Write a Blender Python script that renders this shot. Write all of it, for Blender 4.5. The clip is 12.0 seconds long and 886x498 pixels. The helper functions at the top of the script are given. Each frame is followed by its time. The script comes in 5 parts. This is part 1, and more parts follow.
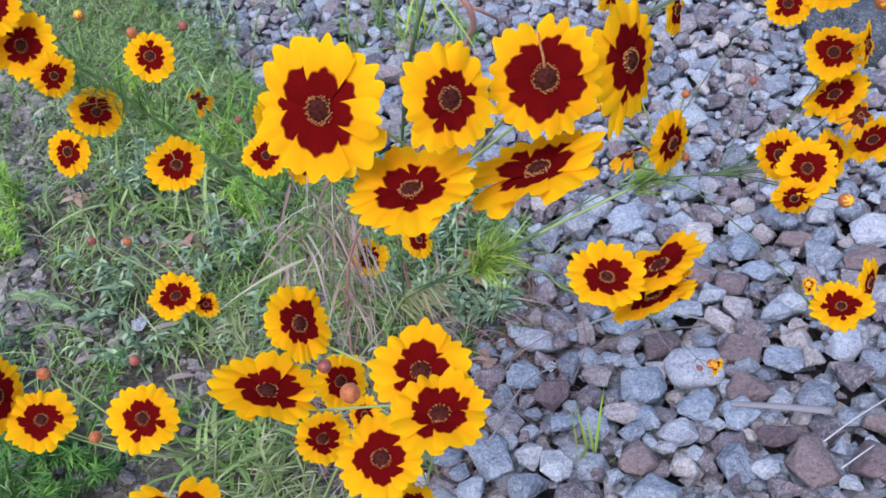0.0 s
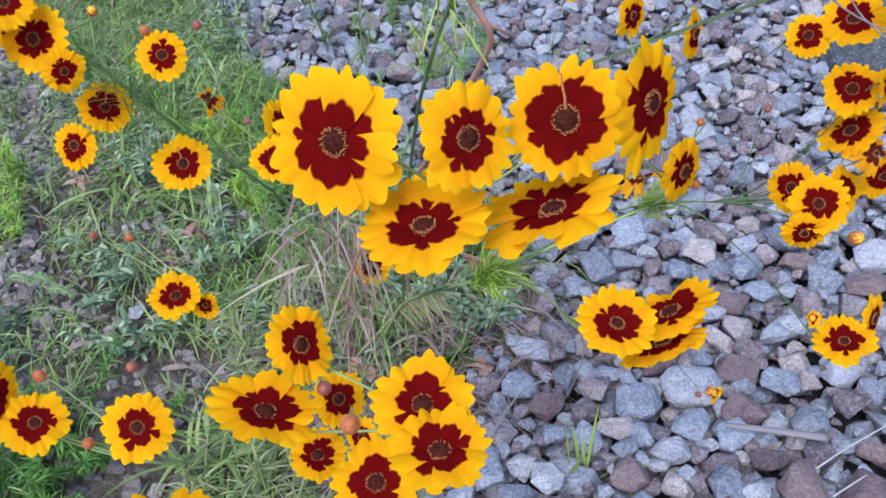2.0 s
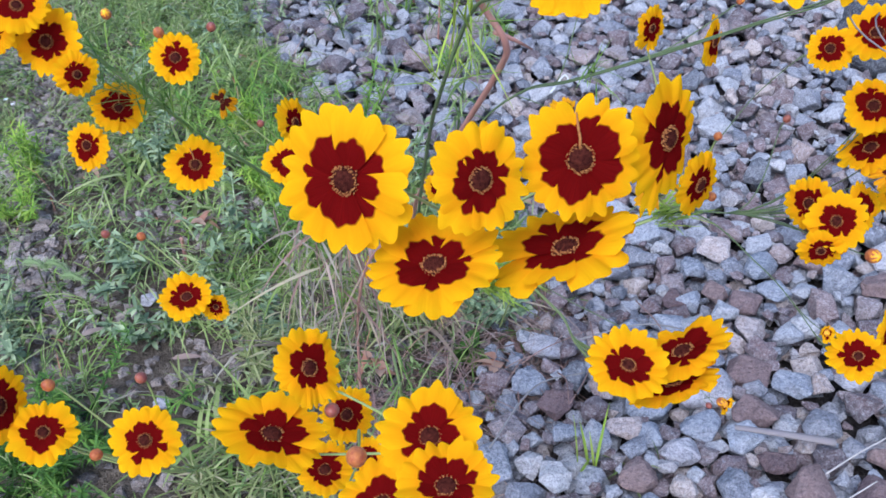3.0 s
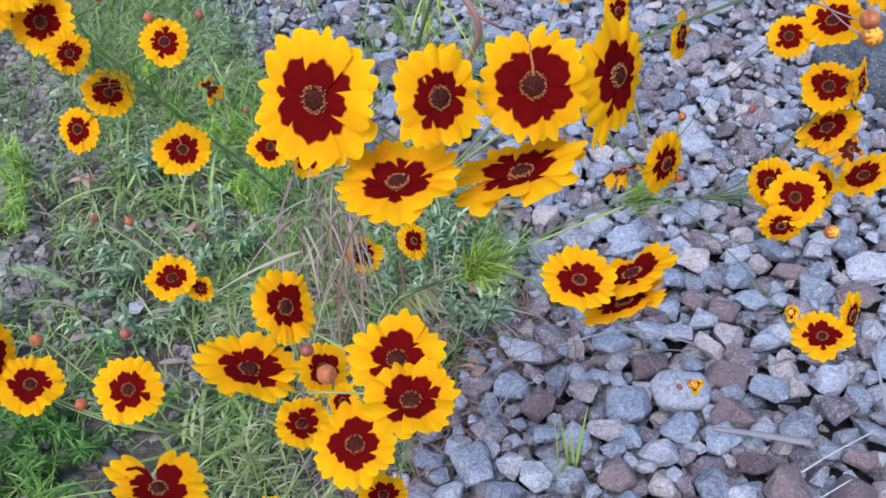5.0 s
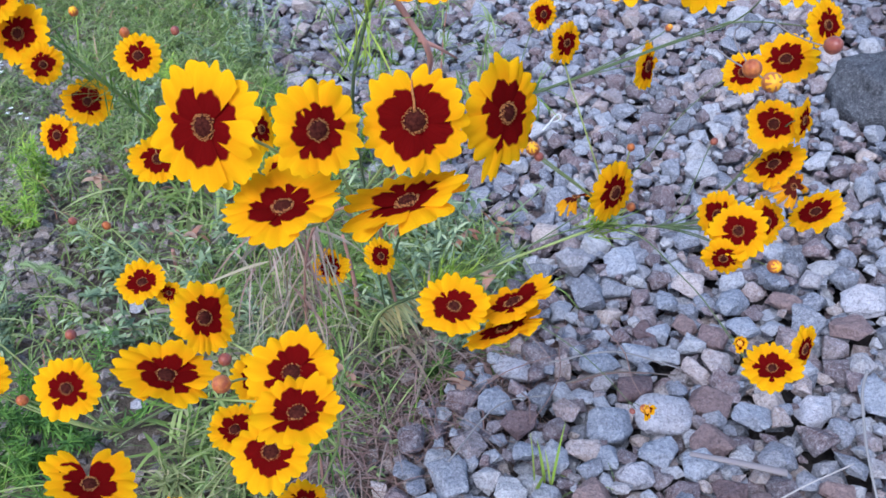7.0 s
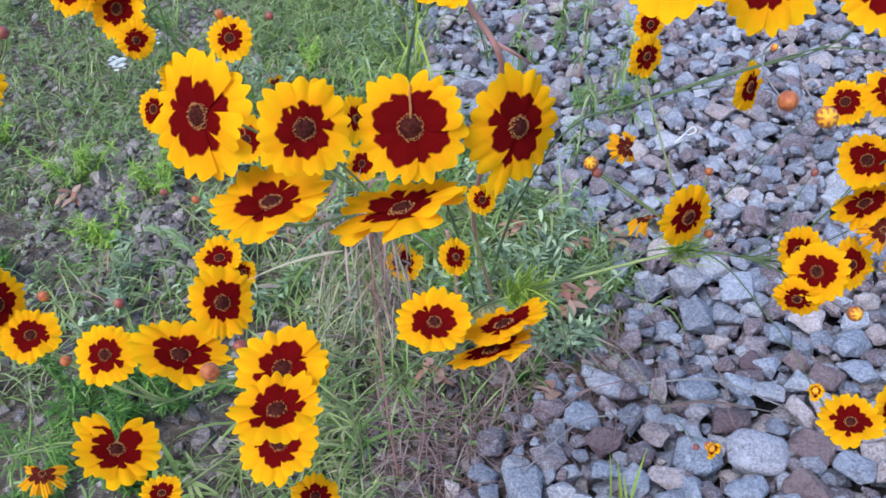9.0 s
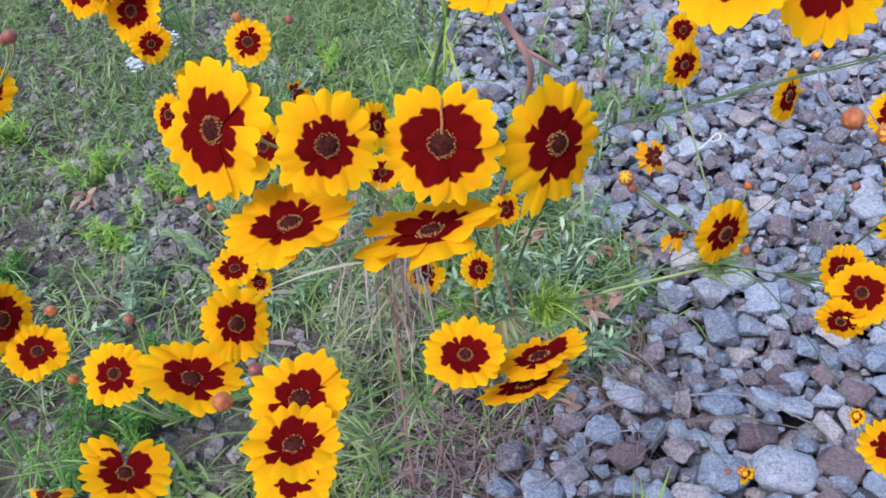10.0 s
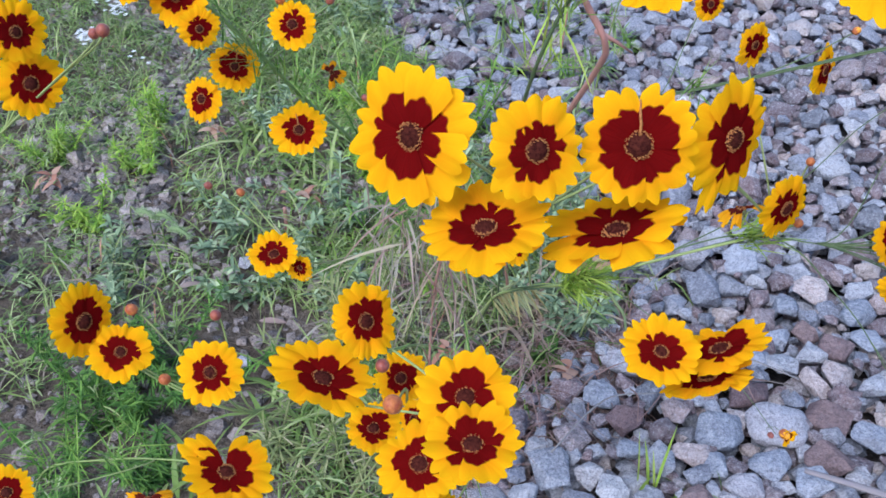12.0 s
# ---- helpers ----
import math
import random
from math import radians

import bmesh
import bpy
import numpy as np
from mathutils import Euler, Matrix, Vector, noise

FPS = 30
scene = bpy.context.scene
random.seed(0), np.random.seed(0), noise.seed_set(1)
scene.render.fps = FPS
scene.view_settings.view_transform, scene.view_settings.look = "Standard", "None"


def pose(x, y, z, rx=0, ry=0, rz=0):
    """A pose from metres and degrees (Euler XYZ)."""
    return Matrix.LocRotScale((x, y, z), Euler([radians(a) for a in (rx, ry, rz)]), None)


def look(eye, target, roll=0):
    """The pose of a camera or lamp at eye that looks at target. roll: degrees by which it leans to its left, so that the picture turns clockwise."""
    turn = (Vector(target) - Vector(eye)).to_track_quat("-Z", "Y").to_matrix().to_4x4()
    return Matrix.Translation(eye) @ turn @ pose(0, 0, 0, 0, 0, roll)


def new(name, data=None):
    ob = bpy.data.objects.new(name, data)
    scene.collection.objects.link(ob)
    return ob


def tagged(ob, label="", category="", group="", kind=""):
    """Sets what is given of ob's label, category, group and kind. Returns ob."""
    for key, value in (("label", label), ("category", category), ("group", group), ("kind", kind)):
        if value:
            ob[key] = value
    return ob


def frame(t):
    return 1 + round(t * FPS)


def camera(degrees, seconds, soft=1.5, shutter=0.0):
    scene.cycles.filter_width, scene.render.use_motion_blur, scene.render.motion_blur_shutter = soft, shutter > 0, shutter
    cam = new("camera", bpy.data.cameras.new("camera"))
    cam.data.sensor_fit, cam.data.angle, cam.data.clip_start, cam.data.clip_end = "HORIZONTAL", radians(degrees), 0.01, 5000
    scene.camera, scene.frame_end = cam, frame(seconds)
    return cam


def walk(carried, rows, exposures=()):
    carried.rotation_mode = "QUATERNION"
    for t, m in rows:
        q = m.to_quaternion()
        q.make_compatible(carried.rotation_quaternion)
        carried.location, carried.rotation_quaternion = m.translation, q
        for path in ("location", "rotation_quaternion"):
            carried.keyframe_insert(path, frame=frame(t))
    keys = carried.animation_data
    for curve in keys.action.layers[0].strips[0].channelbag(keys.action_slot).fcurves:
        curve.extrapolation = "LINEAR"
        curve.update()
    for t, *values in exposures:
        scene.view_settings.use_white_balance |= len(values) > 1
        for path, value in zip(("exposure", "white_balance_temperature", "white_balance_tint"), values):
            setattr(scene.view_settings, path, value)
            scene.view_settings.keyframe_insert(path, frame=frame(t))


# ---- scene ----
cam = camera(49.5, 12.0, soft=1.65)
PATH = [
    (0, (0.11, 0.117, 0.832), (0.008, 1.707, -0.376), -6.6),
    (0.5, (0.111, 0.115, 0.835), (0.014, 1.707, -0.371), -5.9),
    (1, (0.101, 0.112, 0.836), (0.013, 1.705, -0.37), -4.4),
    (1.5, (0.104, 0.12, 0.836), (0.011, 1.714, -0.369), -4.1),
    (2, (0.107, 0.129, 0.84), (0.006, 1.711, -0.379), -3.6),
    (2.5, (0.107, 0.142, 0.846), (0.003, 1.708, -0.393), -2.7),
    (2.7, (0.109, 0.143, 0.853), (-0.025, 1.696, -0.4), -3.3),
    (4.3, (0.096, 0.134, 0.834), (0.02, 1.724, -0.376), -2.0),
    (4.5, (0.113, 0.125, 0.834), (0.003, 1.717, -0.371), -2.3),
    (5, (0.118, 0.103, 0.835), (0.008, 1.707, -0.355), -2.5),
    (5.5, (0.116, 0.085, 0.845), (0.019, 1.693, -0.341), -1.8),
    (6, (0.123, 0.079, 0.851), (0.02, 1.687, -0.334), -1.6),
    (6.5, (0.131, 0.082, 0.851), (0.028, 1.696, -0.326), -1.3),
    (6.7, (0.146, 0.087, 0.848), (0.022, 1.702, -0.324), -1.2),
    (8.3, (0.224, 0.117, 0.858), (-0.188, 1.675, -0.326), -2.7),
    (8.5, (0.213, 0.116, 0.862), (-0.197, 1.665, -0.335), -1.9),
    (9, (0.221, 0.118, 0.845), (-0.256, 1.668, -0.326), -1.8),
    (9.5, (0.212, 0.132, 0.842), (-0.275, 1.678, -0.331), -1.4),
    (10, (0.209, 0.14, 0.837), (-0.299, 1.682, -0.33), -1.9),
    (10.5, (0.194, 0.159, 0.857), (-0.308, 1.654, -0.373), -1.1),
    (11, (0.174, 0.151, 0.846), (-0.31, 1.644, -0.393), -1.4),
    (11.5, (0.142, 0.125, 0.836), (-0.262, 1.67, -0.367), -1.5),
    (12, (0.126, 0.125, 0.849), (-0.217, 1.662, -0.384), -0.3),
]
walk(cam, [(t, look(eye, target, roll)) for t, eye, target, roll in PATH], exposures=[(0.0, 1.63, 5680, 13.0), (12.0, 1.63, 5680, 13.0)])

# ---- sky and light: a soft, clouded evening sky ----
world = bpy.data.worlds.new("world")
world.use_nodes = True
scene.world = world
_nt = world.node_tree
_sky = _nt.nodes.new("ShaderNodeTexSky")
_sky.sky_type = "NISHITA"
_sky.sun_disc = False
_sky.sun_elevation = radians(38)
_sky.sun_rotation = radians(200)
_bg = _nt.nodes["Background"]
_bg.inputs["Strength"].default_value = 0.086
_nt.links.new(_sky.outputs["Color"], _bg.inputs["Color"])
sun_data = bpy.data.lights.new("sun", "SUN")
sun_data.energy, sun_data.angle, sun_data.color = 1.2, radians(30), (0.95, 0.97, 1.0)
sun = new("sun", sun_data)
sun.matrix_world = look((-0.7, -2.0, 3.0), (0, 0, 0))


# ---- materials ----
class Nodes:
    """A short way to wire a procedural material."""

    def __init__(self, name, rough=0.8, spec=0.3):
        self.mat = bpy.data.materials.new(name)
        self.mat.use_nodes = True
        self.tree = self.mat.node_tree
        self.bsdf = self.tree.nodes["Principled BSDF"]
        self.bsdf.inputs["Roughness"].default_value = rough
        self.bsdf.inputs["Specular IOR Level"].default_value = spec

    def add(self, kind):
        return self.tree.nodes.new("ShaderNode" + kind)

    def link(self, a, b):
        self.tree.links.new(a, b)

    def math(self, op, a, b=None, c=None, clamp=False):
        node = self.add("Math")
        node.operation, node.use_clamp = op, clamp
        for n, v in enumerate((a, b, c)):
            if v is None:
                continue
            if isinstance(v, (int, float)):
                node.inputs[n].default_value = v
            else:
                self.link(v, node.inputs[n])
        return node.outputs[0]

    def noise(self, scale, detail=3.0, rough=0.55, coords=None):
        node = self.add("TexNoise")
        node.inputs["Scale"].default_value = scale
        node.inputs["Detail"].default_value = detail
        node.inputs["Roughness"].default_value = rough
        if coords is not None:
            self.link(coords, node.inputs["Vector"])
        return node.outputs["Fac"]

    def ramp(self, fac, stops, mode="LINEAR"):
        node = self.add("ValToRGB")
        node.color_ramp.interpolation = mode
        els = node.color_ramp.elements
        while len(els) < len(stops):
            els.new(0.5)
        for el, (at, col) in zip(els, stops):
            el.position, el.color = at, (*col, 1.0)
        self.link(fac, node.inputs["Fac"])
        return node.outputs["Color"]

    def mix(self, fac, a, b, blend="MIX"):
        node = self.add("Mix")
        node.data_type, node.blend_type = "RGBA", blend
        for sock, v in ((node.inputs[0], fac), (node.inputs[6], a), (node.inputs[7], b)):
            if isinstance(v, (int, float)):
                sock.default_value = v
            elif isinstance(v, tuple):
                sock.default_value = (*v, 1.0)
            else:
                self.link(v, sock)
        return node.outputs[2]

    def color(self, sock):
        self.link(sock, self.bsdf.inputs["Base Color"])
        return self

    def bump(self, height, strength=0.4, distance=0.002):
        node = self.add("Bump")
        node.inputs["Strength"].default_value = strength
        node.inputs["Distance"].default_value = distance
        self.link(height, node.inputs["Height"])
        self.link(node.outputs["Normal"], self.bsdf.inputs["Normal"])
        return self

    def chance(self):
        """A number from 0 to 1 that differs from object to object and from island to island."""
        a = self.add("ObjectInfo").outputs["Random"]
        b = self.add("NewGeometry").outputs["Random Per Island"]
        return self.math("FRACT", self.math("ADD", a, b))

    def place(self):
        return self.add("TexCoord").outputs["Object"]


def stone_material(name, stops, pale=0.5):
    n = Nodes(name, 0.85, 0.25)
    r = n.chance()
    base = n.ramp(r, stops)
    fleck = min(1.0, 2 * pale)
    geo = n.add("NewGeometry").outputs["Position"]
    speck = n.noise(420, 5, 0.8, geo)
    blotch = n.noise(48, 5, 0.65, geo)
    streaks = n.add("Mapping")
    streaks.inputs["Rotation"].default_value = (0.5, 0.3, 0.6)
    streaks.inputs["Scale"].default_value = (40.0, 190.0, 110.0)
    n.link(geo, streaks.inputs["Vector"])
    vein = n.noise(1.0, 4, 0.6, streaks.outputs[0])
    c = n.mix(n.ramp(blotch, [(0.36, (0, 0, 0)), (0.66, (0.8, 0.8, 0.8))]), n.mix(0.2, base, (0.05, 0.05, 0.062)), n.mix(0.28 * fleck, base, (0.58, 0.60, 0.66)))
    c = n.mix(n.ramp(vein, [(0.40, (0.3, 0.3, 0.3)), (0.56, (0, 0, 0))]), c, n.mix(0.4, c, (0.06, 0.055, 0.06)))
    c = n.mix(n.ramp(speck, [(0.33, (0.9, 0.9, 0.9)), (0.48, (0, 0, 0))]), c, n.mix(0.75, c, (0.03, 0.03, 0.038)))
    c = n.mix(n.ramp(speck, [(0.54, (0, 0, 0)), (0.74, (pale, pale, pale))]), c, n.mix(0.72, c, (0.74, 0.74, 0.75)))
    pit = n.noise(230, 4, 0.75, geo)
    c = n.mix(n.ramp(pit, [(0.36, (0.8, 0.8, 0.8)), (0.48, (0, 0, 0))]), c, n.mix(0.5, c, (0.035, 0.033, 0.04)))
    c = n.mix(n.ramp(pit, [(0.53, (0, 0, 0)), (0.66, (0.8 * fleck,) * 3)]), c, n.mix(0.4, c, (0.78, 0.78, 0.80)))
    grain = n.noise(850, 3, 0.8, geo)
    c = n.mix(n.ramp(grain, [(0.36, (0.75, 0.75, 0.75)), (0.5, (0, 0, 0))]), c, n.mix(0.5, c, (0.03, 0.03, 0.036)))
    c = n.mix(n.ramp(grain, [(0.54, (0, 0, 0)), (0.68, (0.7 * fleck,) * 3)]), c, n.mix(0.5, c, (0.80, 0.80, 0.82)))
    n.color(c)
    h = n.math("ADD", n.noise(160, 5, 0.65, geo), n.math("MULTIPLY", blotch, 1.5))
    n.bump(n.math("ADD", n.math("ADD", h, n.math("MULTIPLY", vein, 0.3)), n.math("MULTIPLY", grain, 0.25)), 1.0, 0.0055)
    return n.mat


STONE = stone_material("gravel_stone", [(0.0, (0.134, 0.133, 0.155)), (0.12, (0.274, 0.280, 0.336)), (0.25, (0.403, 0.403, 0.451)), (0.37, (0.547, 0.537, 0.575)),
                                        (0.47, (0.634, 0.598, 0.598)), (0.53, (0.413, 0.304, 0.290)), (0.62, (0.144, 0.084, 0.085)), (0.74, (0.202, 0.116, 0.112)), (0.84, (0.298, 0.176, 0.166)),
                                        (0.92, (0.710, 0.551, 0.469)), (1.0, (0.298, 0.299, 0.345))])
STONE_BROWN = stone_material("brown_stone", [(0.0, (0.165, 0.098, 0.098)), (0.5, (0.25, 0.152, 0.148)), (1.0, (0.36, 0.235, 0.21))], 0.12)
STONE_PINK = stone_material("tan_stone", [(0.0, (0.633, 0.483, 0.439)), (1.0, (0.688, 0.548, 0.496))])
STONE_GREY = stone_material("grey_stone", [(0.0, (0.296, 0.318, 0.385)), (1.0, (0.536, 0.550, 0.620))])
STONE_PALE = stone_material("pale_stone", [(0.0, (0.580, 0.534, 0.566)), (1.0, (0.706, 0.655, 0.690))])
GRIT = stone_material("soil_grit", [(0.0, (0.084, 0.060, 0.048)), (0.4, (0.318, 0.237, 0.187)), (0.85, (0.480, 0.370, 0.308)), (1.0, (0.600, 0.487, 0.429))], 0.3)
BOULDER = stone_material("boulder_stone", [(0.0, (0.012, 0.012, 0.018)), (1.0, (0.018, 0.018, 0.025))], 0.36)


def soil_material(name, stops):
    n = Nodes(name, 0.95, 0.1)
    p = n.place()
    big, fine = n.noise(9, 4, 0.6, p), n.noise(90, 5, 0.7, p)
    c = n.ramp(n.math("ADD", n.math("MULTIPLY", big, 0.5), n.math("MULTIPLY", fine, 0.5)), stops)
    n.color(c)
    n.bump(n.math("ADD", fine, n.noise(300, 3, 0.7, p)), 1.0, 0.012)
    return n.mat


def leaf_material(name, stops, rough=0.5, transl=0.2):
    n = Nodes(name, rough, 0.16)
    c = n.ramp(n.chance(), stops)
    geo = n.add("NewGeometry").outputs["Position"]
    c = n.mix(n.math("MULTIPLY", n.noise(70, 3, 0.6, geo), 0.55), c, n.mix(0.5, c, (0.20, 0.21, 0.12)))
    n.color(c)
    glow = n.add("BsdfTranslucent")
    n.link(c, glow.inputs["Color"])
    both = n.add("MixShader")
    both.inputs["Fac"].default_value = transl
    n.link(n.bsdf.outputs[0], both.inputs[1])
    n.link(glow.outputs[0], both.inputs[2])
    n.link(both.outputs[0], n.tree.nodes["Material Output"].inputs["Surface"])
    return n.mat


SOIL = soil_material("soil", [(0.34, (0.062, 0.048, 0.035)), (0.5, (0.167, 0.130, 0.099)), (0.64, (0.333, 0.275, 0.221))])
# The soil darkened under the gravel: shade between the stones, put into its colour.
BED = soil_material("gap_shade_soil", [(0.34, (0.032, 0.027, 0.026)), (0.5, (0.080, 0.067, 0.064)), (0.64, (0.160, 0.136, 0.128))])


def far_gravel():
    """The gravel bed where it lies too far off to be picked apart: cells of stone colours with dark joints."""
    n = Nodes("far_gravel", 0.9, 0.2)
    cells = n.add("TexVoronoi")
    cells.inputs["Scale"].default_value = 27.0
    n.link(n.place(), cells.inputs["Vector"])
    tone = n.add("SeparateColor")
    n.link(cells.outputs["Color"], tone.inputs["Color"])
    c = n.ramp(tone.outputs["Red"], [(0.0, (0.11, 0.112, 0.13)), (0.3, (0.26, 0.27, 0.31)), (0.55, (0.43, 0.43, 0.46)), (0.7, (0.14, 0.092, 0.092)), (0.9, (0.37, 0.29, 0.265)), (1.0, (0.22, 0.225, 0.26))])
    n.color(n.mix(n.ramp(cells.outputs["Distance"], [(0.45, (0, 0, 0)), (0.75, (1, 1, 1))]), c, (0.07, 0.064, 0.066)))
    n.bump(n.math("SUBTRACT", 1.0, cells.outputs["Distance"]), 1.0, 0.03)
    return n.mat


BED_FAR = far_gravel()


def far_weeds():
    """The weedy soil where it lies too far off to be picked apart: green mats with bare patches."""
    n = Nodes("far_weedy_soil", 0.95, 0.1)
    p = n.place()
    big, mid, fine = n.noise(2.2, 4, 0.6, p), n.noise(26, 4, 0.7, p), n.noise(130, 4, 0.75, p)
    soil = n.ramp(fine, [(0.34, (0.08, 0.065, 0.05)), (0.64, (0.36, 0.30, 0.25))])
    green = n.ramp(fine, [(0.32, (0.05, 0.07, 0.025)), (0.5, (0.17, 0.22, 0.085)), (0.68, (0.36, 0.40, 0.19))])
    n.color(n.mix(n.ramp(n.math("ADD", n.math("MULTIPLY", big, 0.5), n.math("MULTIPLY", mid, 0.5)), [(0.47, (0, 0, 0)), (0.56, (1, 1, 1))]), soil, green))
    n.bump(n.math("ADD", fine, mid), 1.0, 0.03)
    return n.mat


SOIL_FAR = far_weeds()
WEED = leaf_material("weed_leaf", [(0.0, (0.060, 0.109, 0.032)), (0.3, (0.135, 0.216, 0.063)), (0.6, (0.215, 0.295, 0.095)), (0.82, (0.306, 0.394, 0.150)), (1.0, (0.438, 0.508, 0.238))])
FEATHER = leaf_material("feathery_leaf", [(0.0, (0.05, 0.14, 0.02)), (0.5, (0.14, 0.28, 0.035)), (1.0, (0.30, 0.44, 0.075))], 0.6)
GRASS = leaf_material("grass_blade", [(0.0, (0.113, 0.190, 0.035)), (0.5, (0.226, 0.312, 0.076)), (0.8, (0.342, 0.405, 0.146)), (1.0, (0.424, 0.473, 0.201))])
FOXTAIL = leaf_material("foxtail_bristle", [(0.0, (0.208, 0.304, 0.120)), (0.6, (0.288, 0.376, 0.176)), (1.0, (0.400, 0.464, 0.272))], 0.7)
DRY = leaf_material("dry_grass", [(0.0, (0.213, 0.164, 0.139)), (0.4, (0.328, 0.271, 0.221)), (0.75, (0.426, 0.385, 0.303)), (1.0, (0.246, 0.156, 0.148))], 0.7)
STRAW_LEAF = leaf_material("straw_yellow_leaf", [(0.0, (0.46, 0.34, 0.13)), (0.5, (0.60, 0.49, 0.20)), (1.0, (0.55, 0.55, 0.25))], 0.7)
DRY_BROWN = leaf_material("brown_dry_grass", [(0.0, (0.255, 0.162, 0.128)), (0.5, (0.399, 0.293, 0.212)), (1.0, (0.527, 0.442, 0.306))], 0.7)
RUST = leaf_material("rusty_leaf", [(0.0, (0.34, 0.12, 0.08)), (0.5, (0.42, 0.20, 0.14)), (1.0, (0.48, 0.30, 0.22))], 0.7)
DRY_PINK = leaf_material("dead_stem", [(0.0, (0.206, 0.105, 0.095)), (0.45, (0.321, 0.192, 0.174)), (0.8, (0.429, 0.314, 0.276)), (1.0, (0.258, 0.134, 0.129))], 0.7)
LIME = leaf_material("lime_leaf", [(0.0, (0.202, 0.336, 0.034)), (0.5, (0.347, 0.482, 0.056)), (1.0, (0.515, 0.616, 0.101))], 0.6)
FERN = leaf_material("fern_leaf", [(0.0, (0.021, 0.076, 0.011)), (0.5, (0.072, 0.187, 0.023)), (1.0, (0.170, 0.315, 0.043))], 0.6)
LEAFY = leaf_material("grey_green_leaf", [(0.0, (0.098, 0.151, 0.080)), (0.4, (0.195, 0.274, 0.151)), (0.75, (0.301, 0.389, 0.212)), (1.0, (0.513, 0.584, 0.336))])
OLIVE = leaf_material("olive_leaf", [(0.0, (0.12, 0.155, 0.05)), (0.5, (0.25, 0.28, 0.10)), (0.8, (0.40, 0.40, 0.19)), (1.0, (0.46, 0.37, 0.24))], 0.6)
SPROUT = leaf_material("sprout_leaf", [(0.0, (0.135, 0.297, 0.028)), (0.5, (0.285, 0.459, 0.050)), (1.0, (0.465, 0.594, 0.088))], 0.6)
STEM = leaf_material("green_stem", [(0.0, (0.26, 0.34, 0.10)), (1.0, (0.38, 0.44, 0.16))], 0.5, 0.05)
STEM_MID = leaf_material("mid_green_stem", [(0.0, (0.163, 0.263, 0.088)), (1.0, (0.250, 0.350, 0.125))], 0.5, 0.05)
STEM_DARK = leaf_material("dark_stem", [(0.0, (0.09, 0.14, 0.06)), (1.0, (0.15, 0.20, 0.09))], 0.5, 0.05)
STEM_RED = leaf_material("reddish_stem", [(0.0, (0.44, 0.20, 0.175)), (1.0, (0.53, 0.26, 0.215))], 0.6, 0.05)
TWIG = leaf_material("dry_twig", [(0.0, (0.22, 0.20, 0.21)), (1.0, (0.32, 0.29, 0.29))], 0.8, 0.0)
STICK = leaf_material("weathered_stick", [(0.0, (0.24, 0.20, 0.215)), (1.0, (0.30, 0.255, 0.265))], 0.8, 0.0)
TWIG_DARK = leaf_material("dark_twig", [(0.0, (0.10, 0.08, 0.08)), (1.0, (0.18, 0.14, 0.14))], 0.8, 0.0)
STRAW = leaf_material("pale_straw", [(0.0, (0.52, 0.46, 0.44)), (1.0, (0.64, 0.58, 0.54))], 0.8, 0.0)
WHITE = leaf_material("white_petal", [(0.0, (0.78, 0.78, 0.78)), (1.0, (0.85, 0.84, 0.82))], 0.6, 0.2)


def petal_material(name, deep, mid, yellow, edge):
    """Yellow ray with a lobed, velvety dark red base; u across and v along the ray."""
    n = Nodes(name, 0.8, 0.0)
    uv = n.add("UVMap").outputs["UV"]
    sep = n.add("SeparateXYZ")
    n.link(uv, sep.inputs[0])
    u, v = sep.outputs[0], sep.outputs[1]
    off = n.math("SUBTRACT", u, 0.5)
    lobe = n.math("MULTIPLY", n.math("MULTIPLY", off, off), 0.95)
    notch = n.math("MULTIPLY", n.math("COSINE", n.math("MULTIPLY", off, 19.0)), -0.022)
    geo = n.add("NewGeometry").outputs["Position"]
    wob = n.math("MULTIPLY", n.math("SUBTRACT", n.noise(190, 2, 0.5, geo), 0.5), 0.14)
    own = n.math("MULTIPLY", n.math("SUBTRACT", n.add("ObjectInfo").outputs["Random"], 0.5), 0.14)
    t = n.math("ADD", n.math("ADD", n.math("ADD", v, lobe), n.math("ADD", notch, wob)), own)
    red = n.math("SUBTRACT", 1.0, n.math("MULTIPLY", n.math("SUBTRACT", t, edge), 26.0, clamp=True))
    vein = n.add("TexNoise")
    vein.inputs["Scale"].default_value = 1.0
    stretch = n.add("Mapping")
    stretch.inputs["Scale"].default_value = (26.0, 2.2, 1.0)
    n.link(uv, stretch.inputs["Vector"])
    n.link(stretch.outputs[0], vein.inputs["Vector"])
    amber = n.math("SUBTRACT", 1.0, n.math("MULTIPLY", n.math("SUBTRACT", t, edge), 2.6, clamp=True))
    y = n.mix(n.math("ADD", n.math("MULTIPLY", vein.outputs["Fac"], 0.4), n.math("MULTIPLY", amber, 0.6), clamp=True), yellow, mid)
    r = n.mix(vein.outputs["Fac"], deep, tuple(c * 1.9 for c in deep))
    c = n.mix(red, y, r)
    n.color(c)
    n.bump(vein.outputs["Fac"], 0.25, 0.0008)
    glow = n.add("BsdfTranslucent")
    n.link(c, glow.inputs["Color"])
    both = n.add("MixShader")
    both.inputs["Fac"].default_value = 0.42
    n.link(n.bsdf.outputs[0], both.inputs[1])
    n.link(glow.outputs[0], both.inputs[2])
    n.link(both.outputs[0], n.tree.nodes["Material Output"].inputs["Surface"])
    return n.mat


